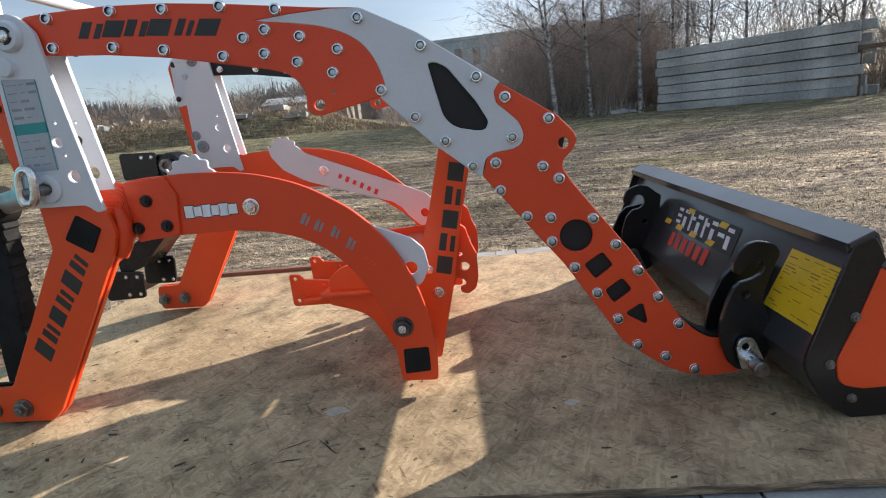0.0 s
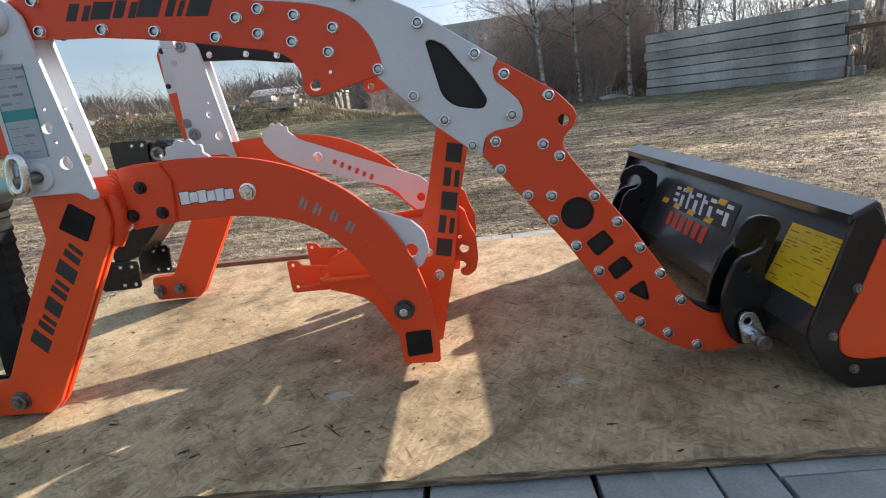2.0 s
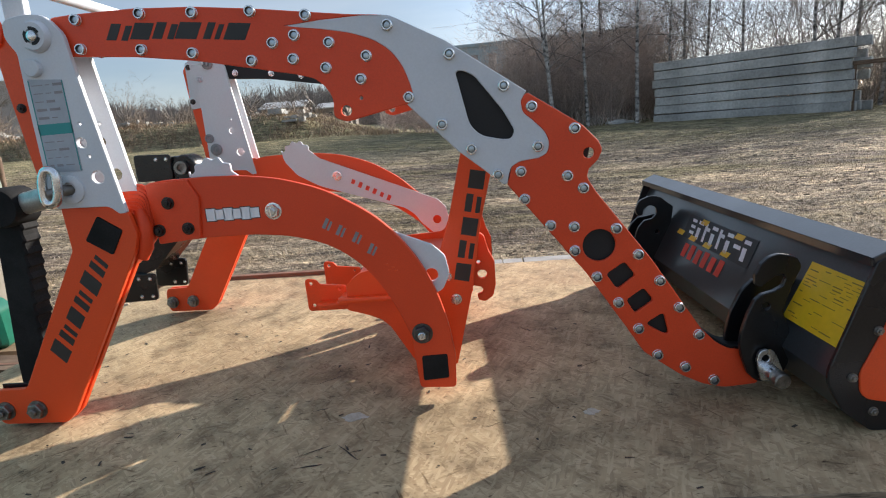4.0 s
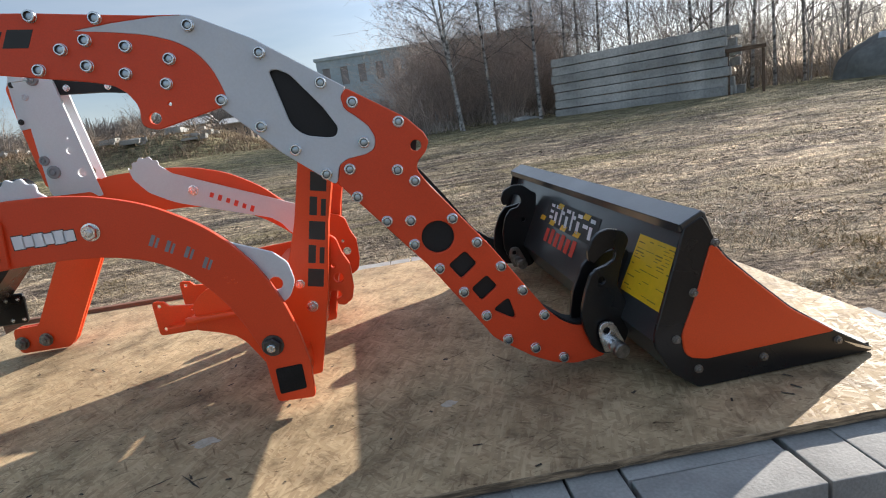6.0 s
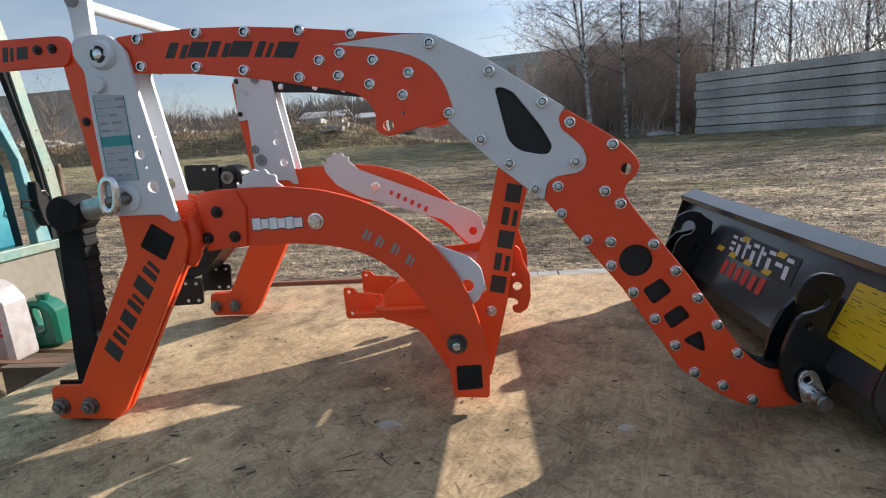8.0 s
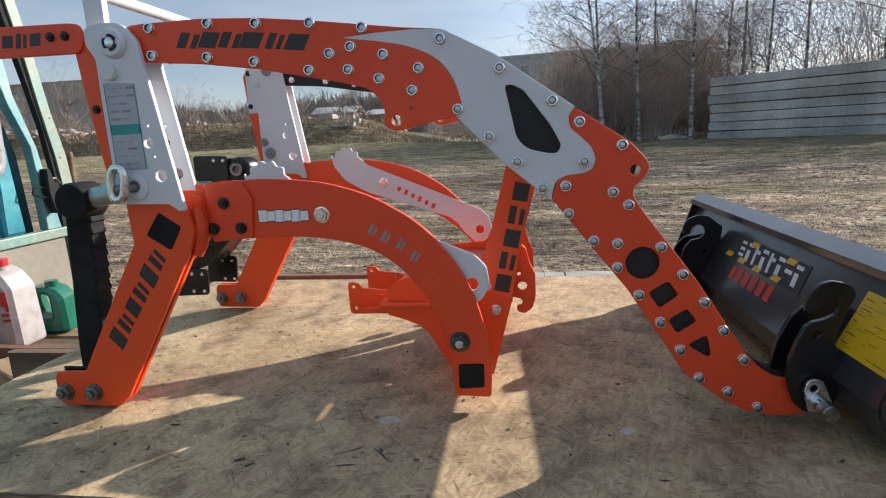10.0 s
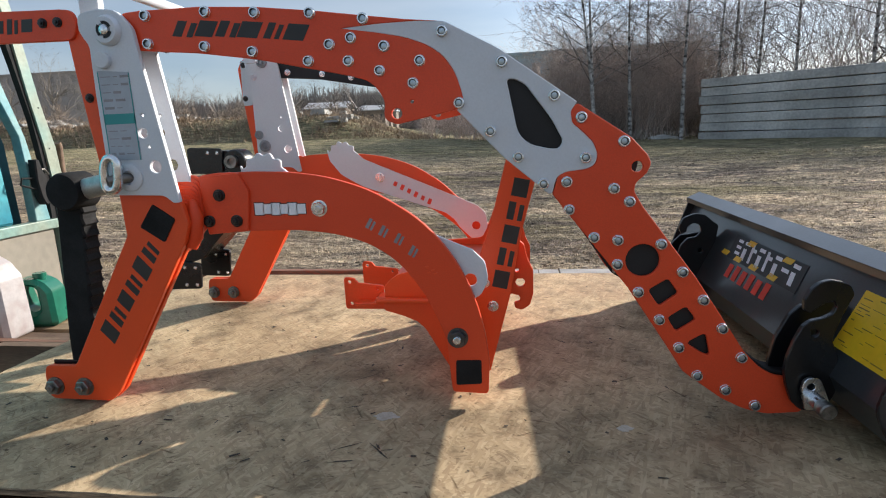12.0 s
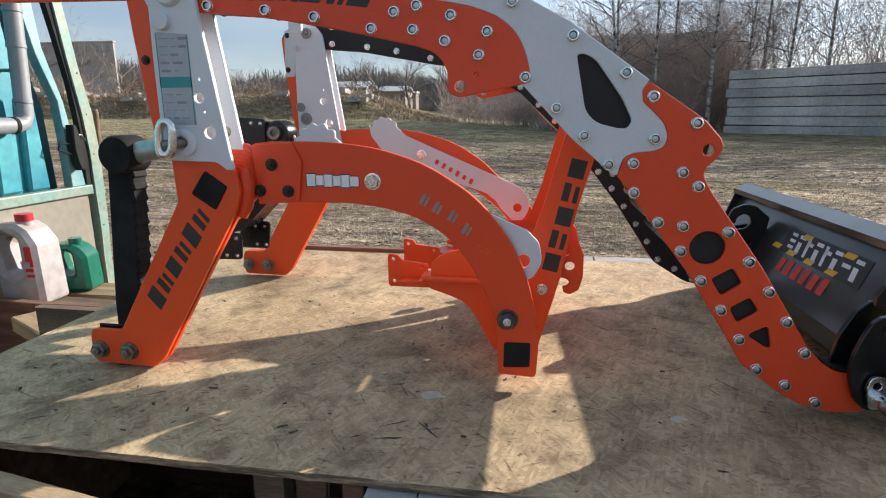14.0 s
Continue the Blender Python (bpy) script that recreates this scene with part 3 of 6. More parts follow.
def osb_board():
    rnd = random.Random(3)
    x0, x1, y0, y1 = -1.03, 1.075, -0.298, 0.95
    edge = []
    for a, b, n in (((x0, y0), (x1, y0), 90), ((x1, y0), (x1, y1), 50), ((x1, y1), (x0, y1), 90), ((x0, y1), (x0, y0), 50)):
        for k in range(n):
            t = k / n
            j = 0.0007 if k else 0
            edge.append((a[0] + (b[0] - a[0]) * t + rnd.gauss(0, j), a[1] + (b[1] - a[1]) * t + rnd.gauss(0, j)))
    ob = mesh_object("strand_board", slab(edge, 0.0, -0.011, (), 0.0012, None, "z"), [OSB, OSBEDGE])
    for p in ob.data.polygons:
        if abs(p.normal.z) < 0.9:
            p.material_index = 1
    tagged(ob, "large weathered oriented strand board sheet with chipped edges", "board")
    # loose flakes and chips lying on the board
    chips = bmesh.new()
    for _ in range(170):
        cx, cy = rnd.uniform(-0.9, 1.0), rnd.uniform(-0.28, 0.9)
        l, w, a = rnd.uniform(0.002, 0.009), rnd.uniform(0.0008, 0.003), rnd.uniform(0, 6.28)
        u, v = Vector((math.cos(a), math.sin(a), 0)), Vector((-math.sin(a), math.cos(a), 0))
        c = Vector((cx, cy, 0.0008))
        vs = [chips.verts.new(c + u * l * s + v * w * t + Vector((0, 0, rnd.uniform(0, 0.001)))) for s, t in ((-1, -1), (1, -0.8), (0.9, 1), (-1, 0.7))]
        chips.faces.new(vs)
    # longer dark scores and a small star-shaped gouge
    for x0s, y0s, x1s, y1s, w in SCORES:
        a, b = Vector((x0s, y0s, 0.0007)), Vector((x1s, y1s, 0.0007))
        u = (b - a).normalized()
        v = Vector((-u.y, u.x, 0)) * w * 0.7
        m = a.lerp(b, 0.45)
        vs = [chips.verts.new(p) for p in (a, a.lerp(b, 0.2) - v * 0.6, m - v * 0.4, a.lerp(b, 0.7) - v * 1.2, b - v * 0.3, b + v * 0.3, a.lerp(b, 0.8) + v * 0.5, m + v, a.lerp(b, 0.25) + v * 0.2)]
        chips.faces.new(vs)
    tagged(mesh_object("wood_chips", chips, DIRT), "dark chips and specks of dirt on the board", "dirt", kind="stuff")
    # two pale dried splashes
    for cx, cy, r, sx in ((-0.125, -0.058, 0.014, 1.35), (0.278, -0.075, 0.009, 1.2)):
        lp = [(cx + sx * r * (1 + 0.75 * noise.noise((math.cos(a) * 2.5, math.sin(a) * 2.5, cx * 9))) * math.cos(a), cy + r * (1 + 0.75 * noise.noise((math.cos(a) * 2.5, math.sin(a) * 2.5, cx * 9 + 4))) * math.sin(a)) for a in [2 * math.pi * k / 22 for k in range(22)]]
        tagged(mesh_object("dried_splash", slab(lp, 0.0010, 0.0, (), 0, None, "z"), SPLASH), "pale dried splash on the strand board", "stain")


osb_board()


def paver_stack():
    """Grey pavers laid on edge in small parquet groups, several layers high, under the board's near and far edges."""
    stack = root("paver_stack", "stack of grey concrete paving blocks under the board", "pavers")
    me = to_mesh("paver", box(-0.104, 0.104, -0.0345, 0.0345, -0.1, 0.0, 0.0018), CONCRETE)
    for p in me.polygons:
        p.use_smooth = False
    rnd = random.Random(8)
    pitch, top = 0.0705, -0.0145
    step = 0.2165

    def group(x, y, z, along):
        for k in range(3):
            o = (k - 1) * pitch
            j = [rnd.gauss(0, 0.0012) for _ in range(3)]
            if along:
                shared("paver", me, stack, pose(x + j[0], y + o + j[1], z + min(0, j[2]), 0, 0, rnd.gauss(0, 0.3)))
            else:
                shared("paver", me, stack, pose(x + o + j[0], y + j[1], z + min(0, j[2]), 0, 0, 90 + rnd.gauss(0, 0.3)))

    for layer in range(4):
        z = top - 0.103 * layer
        for row in range(2):
            for col in range(6):
                x = -0.066 + step * col
                group(x, -0.285 + step * row, z, (col + row + layer) % 2 == 1)
        if layer < 2:
            for col in range(4):
                group(0.15 + step * col, 0.962, z, (col + layer) % 2 == 1)
    return stack


paver_stack()


def plank(name, x0, x1, y0, y1, z0, z1, turn, label, tilt=0.0, mat=WOOD, parent=None):
    bm = box(-(x1 - x0) / 2, (x1 - x0) / 2, -(y1 - y0) / 2, (y1 - y0) / 2, -(z1 - z0) / 2, (z1 - z0) / 2, 0.003)
    rnd = random.Random(int(abs(x0) * 1000))
    for v in bm.verts:
        v.co += Vector((rnd.gauss(0, 0.001), rnd.gauss(0, 0.0012), rnd.gauss(0, 0.0008)))
    ob = mesh_object(name, bm, mat)
    ob.matrix_basis = pose((x0 + x1) / 2, (y0 + y1) / 2, (z0 + z1) / 2, 0, tilt, turn)
    if parent:
        ob.parent = parent
        return ob
    return tagged(ob, label, "plank")


# timber under the board's left part
crate = root("timber_crate", "rough brown timber crate side with added boards keeping its inside dark", "crate")
plank("side_board", -1.16, -0.33, -0.351, -0.318, -0.5, -0.028, -9.4, "rough brown timber crate side beside the strand board", 0, WOOD, crate)
# End and back boards are added to block sun under the strand board.
plank("end_board", -1.06, -1.032, -0.20, 0.31, -0.5, -0.03, 0, "", 0, DARKWOOD, crate)
plank("back_board", -1.25, -0.19, 0.28, 0.31, -0.5, -0.0165, 0, "added dark timber wall blocking sun under the strand board", 0, DARKWOOD, crate)
plank("timber_post", -0.352, -0.306, -0.27, -0.20, -0.5, -0.0165, 0, "short timber post under the strand board", 0, DARKWOOD)
plank("timber_post", -0.30, -0.252, -0.24, -0.18, -0.5, -0.0165, 4, "short dark timber post under the strand board", 0, DARKWOOD)
plank("timber_post", -0.213, -0.182, -0.28, -0.22, -0.5, -0.0165, 0, "short squared timber under the strand board edge", 0, REDWOOD)
plank("timber_beam", -1.0, 1.0, 0.35, 0.45, -0.14, -0.0145, 0, "long timber beam carrying the strand board")
plank("timber_post", -1.0, -0.9, 0.35, 0.45, -0.52, -0.142, 0, "squared timber post under the beam")
plank("edge_plank", -1.1, 0.05, 0.957, 0.985, -0.06, 0.012, 0, "reddish wooden plank along the board's back edge", 0, REDWOOD)
plank("timber_post", -0.95, -0.85, 0.93, 0.99, -0.52, -0.062, 0, "squared timber post at the back edge")
plank("timber_post", -0.35, -0.25, 0.93, 0.99, -0.52, -0.062, 0, "squared timber post at the back edge")

# planks and timbers carrying the canisters
plank("canister_plank", -2.05, -1.25, 0.572, 0.70, -0.157, -0.136, -2, "rough flat plank carrying the canisters", 0, DARKWOOD)
plank("canister_plank", -2.05, -1.20, 0.72, 0.86, -0.157, -0.136, 2, "rough flat plank carrying the canisters")
plank("front_timber", -2.0, -1.22, 0.530, 0.558, -0.52, -0.102, -4, "reddish-brown weathered timber on edge beside the board", 0, REDWOOD)
plank("timber_beam", -1.95, -1.24, 0.59, 0.67, -0.27, -0.158, 0, "squared timber beneath the planks")
plank("timber_beam", -1.95, -1.22, 0.74, 0.82, -0.27, -0.158, 0, "squared timber beneath the planks")
plank("timber_post", -1.6, -1.5, 0.59, 0.67, -0.52, -0.272, 0, "squared timber post beneath the planks")
plank("timber_post", -1.6, -1.5, 0.74, 0.82, -0.52, -0.272, 0, "squared timber post beneath the planks")
plank("offcut", -1.45, -1.23, 0.34, 0.43, -0.14, -0.10, -28, "short pale timber offcut lying by the board")
plank("timber_post", -1.38, -1.30, 0.35, 0.42, -0.52, -0.142, -28, "squared timber post under the offcut", 0, DARKWOOD)


# ---- the loader ----
UPPER = [(-0.53, 0.693, 0.01), (-0.495, 0.695, 0.2), (-0.395, 0.695, 0.3), (-0.30, 0.689, 0.3), (-0.207, 0.678, 0.3), (-0.125, 0.666, 0.3), (-0.062, 0.657, 0.1), (-0.012, 0.6515, 0.0), (-0.045, 0.6535, 0.2), (-0.108, 0.6525, 0.2), (-0.163, 0.6492, 0.0), (-0.109, 0.640, 0.2), (-0.064, 0.631, 0.2), (-0.029, 0.618, 0.1), (-0.003, 0.600, 0.1), (0.014, 0.574, 0.1), (0.022, 0.548, 0.1), (0.026, 0.530, 0.02), (0.014, 0.519, 0.008), (-0.081, 0.500, 0.02), (-0.103, 0.508, 0.014), (-0.099, 0.536, 0.03), (-0.110, 0.556, 0.04), (-0.125, 0.569, 0.04), (-0.155, 0.578, 0.1), (-0.215, 0.591, 0.3), (-0.309, 0.611, 0.3), (-0.405, 0.625, 0.3), (-0.54, 0.637, 0.01)]
MIDDLE = [(-0.163, 0.6485, 0.0), (-0.108, 0.6515, 0.2), (-0.045, 0.6525, 0.2), (-0.002, 0.649, 0.03), (0.079, 0.606, 0.1), (0.197, 0.5225, 0.0), (0.187, 0.510, 0.012), (0.190, 0.491, 0.015), (0.204, 0.479, 0.05), (0.222, 0.461, 0.03), (0.229, 0.443, 0.02), (0.225, 0.428, 0.014), (0.212, 0.4225, 0.02), (0.183, 0.4195, 0.02), (0.168, 0.412, 0.014), (0.163, 0.397, 0.014), (0.160, 0.383, 0.004), (0.090, 0.442, 0.1), (0.016, 0.519, 0.0), (0.0275, 0.531, 0.02), (0.0235, 0.548, 0.1), (0.0155, 0.575, 0.1), (-0.002, 0.6015, 0.1), (-0.028, 0.6195, 0.1), (-0.064, 0.6325, 0.2), (-0.109, 0.6415, 0.2)]
LOWER = [(0.1985, 0.522, 0.006), (0.281, 0.467, 0.05), (0.305, 0.441, 0.02), (0.311, 0.427, 0.012), (0.304, 0.412, 0.014), (0.289, 0.398, 0.012), (0.286, 0.386, 0.02), (0.300, 0.362, 0.1), (0.386, 0.246, 0.3), (0.465, 0.124, 0.06), (0.489, 0.098, 0.05), (0.511, 0.084, 0.04), (0.548, 0.079, 0.01), (0.560, 0.050, 0.03), (0.560, 0.021, 0.008), (0.507, 0.016, 0.05), (0.471, 0.024, 0.08), (0.435, 0.042, 0.1), (0.387, 0.077, 0.03), (0.372, 0.089, 0.03), (0.346, 0.131, 0.3), (0.281, 0.231, 0.3), (0.162, 0.383, 0.004), (0.1665, 0.397, 0.014), (0.170, 0.411, 0.014), (0.184, 0.4178, 0.02), (0.213, 0.421, 0.02), (0.2268, 0.427, 0.014), (0.2308, 0.443, 0.02), (0.2235, 0.462, 0.03), (0.2055, 0.480, 0.05), (0.1915, 0.492, 0.015), (0.1885, 0.510, 0.012)]
CORE = [(-0.56, 0.688, 0.02), (-0.395, 0.690, 0.3), (-0.207, 0.673, 0.3), (-0.002, 0.644, 0.03), (0.079, 0.601, 0.1), (0.278, 0.463, 0.05), (0.295, 0.44, 0.02), (0.283, 0.386, 0.02), (0.383, 0.246, 0.3), (0.462, 0.124, 0.06), (0.507, 0.0885, 0.04), (0.556, 0.0835, 0.01), (0.556, 0.024, 0.01), (0.474, 0.029, 0.08), (0.39, 0.081, 0.03), (0.284, 0.235, 0.3), (0.164, 0.386, 0.05), (0.022, 0.52, 0.05), (-0.09, 0.58, 0.1), (-0.215, 0.596, 0.3), (-0.405, 0.63, 0.3), (-0.56, 0.642, 0.02)]
WINDOW = [(0.092, 0.561, 0.008), (0.104, 0.5615, 0.02), (0.121, 0.552, 0.03), (0.161, 0.498, 0.1), (0.178, 0.466, 0.012), (0.172, 0.4535, 0.012), (0.157, 0.4545, 0.03), (0.126, 0.462, 0.04), (0.109, 0.479, 0.04), (0.099, 0.527, 0.2)]
LOW_HOLES = [[(0.313, 0.226, 0.006), (0.343, 0.245, 0.006), (0.360, 0.221, 0.006), (0.331, 0.199, 0.006)], [(0.345, 0.180, 0.006), (0.373, 0.199, 0.006), (0.389, 0.177, 0.006), (0.359, 0.156, 0.006)], [(0.375, 0.137, 0.006), (0.405, 0.155, 0.006), (0.415, 0.112, 0.006)]]
BOLTS_UP = [(-0.486, 0.686), (-0.383, 0.686), (-0.301, 0.680), (-0.211, 0.674), (-0.127, 0.661), (-0.487, 0.643), (-0.390, 0.634), (-0.310, 0.622), (-0.219, 0.603), (-0.183, 0.626), (-0.148, 0.634), (-0.154, 0.600), (-0.096, 0.619), (-0.105, 0.583), (-0.041, 0.595), (-0.053, 0.562), (0.018, 0.529)]
BOLTS_MID = [(-0.005, 0.636), (0.085, 0.587), (0.164, 0.534), (0.066, 0.484), (0.109, 0.443), (0.148, 0.400), (0.212, 0.439)]
BOLTS_LOW = [(0.205, 0.500), (0.269, 0.462), (0.184, 0.402), (0.256, 0.390), (0.280, 0.369), (0.188, 0.358), (0.227, 0.313), (0.264, 0.308), (0.330, 0.301), (0.264, 0.269), (0.364, 0.256), (0.298, 0.223), (0.398, 0.210), (0.332, 0.177), (0.429, 0.163), (0.364, 0.130), (0.461, 0.114), (0.395, 0.082), (0.440, 0.058), (0.487, 0.032)]


def mark(parent, name, mat, x, z, w, h, y, slant=0.0, turn=0.0, gap=0.0, thick=0.0006, label=""):
    """One flat printed or cut block, leaning by slant, with a slit in it where gap is given."""
    t = math.radians(turn)
    def P(u, v):
        u += slant * v
        return (x + u * math.cos(t) - v * math.sin(t), z + u * math.sin(t) + v * math.cos(t))
    outer = [P(-w / 2, -h / 2), P(w / 2, -h / 2), P(w / 2, h / 2), P(-w / 2, h / 2)]
    if gap:
        # two plain strokes side by side
        bm = slab([P(-w / 2, -h / 2), P(-w * 0.04, -h / 2), P(-w * 0.04, h / 2), P(-w / 2, h / 2)], y - thick, y, (), 0)
        slab([P(w * 0.20, -h / 2), P(w / 2, -h / 2), P(w / 2, h * 0.4), P(w * 0.20, h * 0.4)], y - thick, y, (), 0, bm)
        return part(name, bm, mat, parent, label)
    return part(name, slab(outer, y - thick, y, (), 0), mat, parent, label)


def grown(points, d):
    """An outline moved outwards by d."""
    pts = [Vector((p[0], p[1])) for p in points]
    area = sum(a.x * b.y - b.x * a.y for a, b in zip(pts, pts[1:] + pts[:1]))
    s = 1 if area > 0 else -1
    out = []
    for k, p in enumerate(pts):
        t = (pts[(k + 1) % len(pts)] - pts[k - 1]).normalized()
        out.append((p.x + s * d * t.y, p.y - s * d * t.x))
    return out


def loader_arm(near):
    """One lift arm: three bolted cover plates outside, a black box core inside."""
    yf = -0.042
    def my(y):
        return y if near else 2 * YC - y
    arm = root("loader_boom", "orange and white bolted lift arm with a black core" if near else "far lift arm of orange and white plates with black inner side", "loader arm", "lift arms")
    part("upper_plate", slab(fillet(UPPER), my(yf), my(yf + 0.006), [circle(-0.081, 0.517, 0.0085, 18), circle(-0.056, 0.534, 0.003, 10)]), RED if near else ORANGE, arm, "orange upper cover plate")
    part("middle_plate", slab(grown(fillet(MIDDLE), 0.0018), my(yf + 0.0007), my(yf + 0.0067), [fillet(WINDOW, n=5)]), WHITE, arm, "white middle cover plate with a long window")
    part("lower_plate", slab(fillet(LOWER), my(yf), my(yf + 0.006), [circle(0.290, 0.423, 0.0085, 18), circle(0.303, 0.275, 0.0262, 32)] + [fillet(h, n=4) for h in LOW_HOLES]), RED if near else ORANGE, arm, "orange lower cover plate with cut-outs")
    part("core", slab(fillet(CORE) if near else grown(fillet(CORE), 0.0075), my(yf + 0.0085), my(yf + (0.046 if near else 0.034)), ()), MATTBLACK, arm, "black steel box core")
    for x, z in BOLTS_UP + BOLTS_MID + BOLTS_LOW:
        shared("bolt", SOCKET, arm, pose(x, my(yf), z, 0, random.Random(int(x * 9999)).uniform(0, 60), 0 if near else 180))
        shared("nut", HEX_ZINC, arm, pose(x, my(yf + (0.046 if near else 0.034)), z, 0, 0, 180 if near else 0) @ Matrix.Scale(0.75, 4))
    if near:
        xs = [(-0.421, 0.6626, 0.034), (-0.385, 0.6610, 0.030), (-0.348, 0.6585, 0.034), (-0.312, 0.6555, 0.034), (-0.272, 0.6515, 0.026), (-0.236, 0.6475, 0.034)]
        for k, (x, z, w) in enumerate(xs):
            mark(arm, "lettering_bar", INK, x, z, w, 0.0245, yf, 0.42, -6.5, 0.12 if k % 2 == 0 else 0.0, label="black printed bar")
    else:
        arm.matrix_basis = pose(-0.022, 0.052, 0.018)
    return arm


loader_arm(True)
loader_arm(False)

TOWER = [(-0.600, 0.667, 0.02), (-0.600, 0.694, 0.022), (-0.562, 0.6995, 0.05), (-0.530, 0.6965, 0.035), (-0.506, 0.668, 0.03), (-0.4975, 0.608, 0.3), (-0.4665, 0.413, 0.03), (-0.4615, 0.384, 0.004), (-0.474, 0.3835, 0.006), (-0.490, 0.3965, 0.02), (-0.581, 0.399, 0.008), (-0.5865, 0.412, 0.03), (-0.587, 0.566, 0.3), (-0.5855, 0.644, 0.02), (-0.593, 0.655, 0.01)]
LEG = [(-0.584, 0.42, 0.01), (-0.580, 0.325, 0.01), (-0.7225, 0.083, 0.006), (-0.730, 0.0765, 0.004), (-0.790, 0.0755, 0.010), (-0.796, 0.055, 0.05), (-0.791, 0.008, 0.014), (-0.664, 0.006, 0.02), (-0.643, 0.025, 0.02), (-0.4705, 0.313, 0.02), (-0.460, 0.345, 0.02), (-0.468, 0.381, 0.012), (-0.510, 0.42, 0.01)]
ARCH = [(-0.453, 0.425, 0.006), (-0.425, 0.4285, 0.1), (-0.350, 0.4295, 0.3), (-0.288, 0.427, 0.3), (-0.226, 0.4185, 0.3), (-0.147, 0.395, 0.3), (-0.070, 0.3475, 0.3), (-0.032, 0.3115, 0.3), (0.006, 0.260, 0.3), (0.033, 0.198, 0.3), (0.049, 0.135, 0.3), (0.0555, 0.081, 0.1), (0.0525, 0.019, 0.008), (-0.012, 0.0215, 0.008), (-0.015, 0.05, 0.1), (-0.019, 0.119, 0.1), (-0.034, 0.161, 0.2), (-0.062, 0.219, 0.3), (-0.105, 0.270, 0.3), (-0.154, 0.301, 0.3), (-0.215, 0.318, 0.3), (-0.277, 0.3245, 0.3), (-0.363, 0.3245, 0.2), (-0.445, 0.319, 0.006)]
LEVER = [(0.029, 0.283, 0.004), (0.050, 0.262, 0.02), (0.056, 0.228, 0.03), (0.042, 0.201, 0.02), (0.018, 0.189, 0.006), (-0.020, 0.225, 0.03), (-0.035, 0.247, 0.03), (-0.060, 0.266, 0.04), (-0.287, 0.340, 0.2), (-0.345, 0.374, 0.04), (-0.375, 0.412, 0.03), (-0.380, 0.442, 0.02)]


def teeth_outline():
    """The lever's toothed head: small round bites along an arc, from its heel to its neck."""
    cx, cz, r = -0.338, 0.420, 0.042
    out = []
    for k in range(5):
        a0 = math.radians(165 - 31 * k)
        for s in range(6):
            a = a0 - math.radians(31) * s / 6
            bite = 0.0055 * math.sin(math.pi * s / 6) ** 2
            out.append((cx + (r - bite) * math.cos(a), cz + (r - bite) * math.sin(a), 0.0))
    out += [(-0.280, 0.413, 0.03), (-0.120, 0.346, 0.3)]
    return out


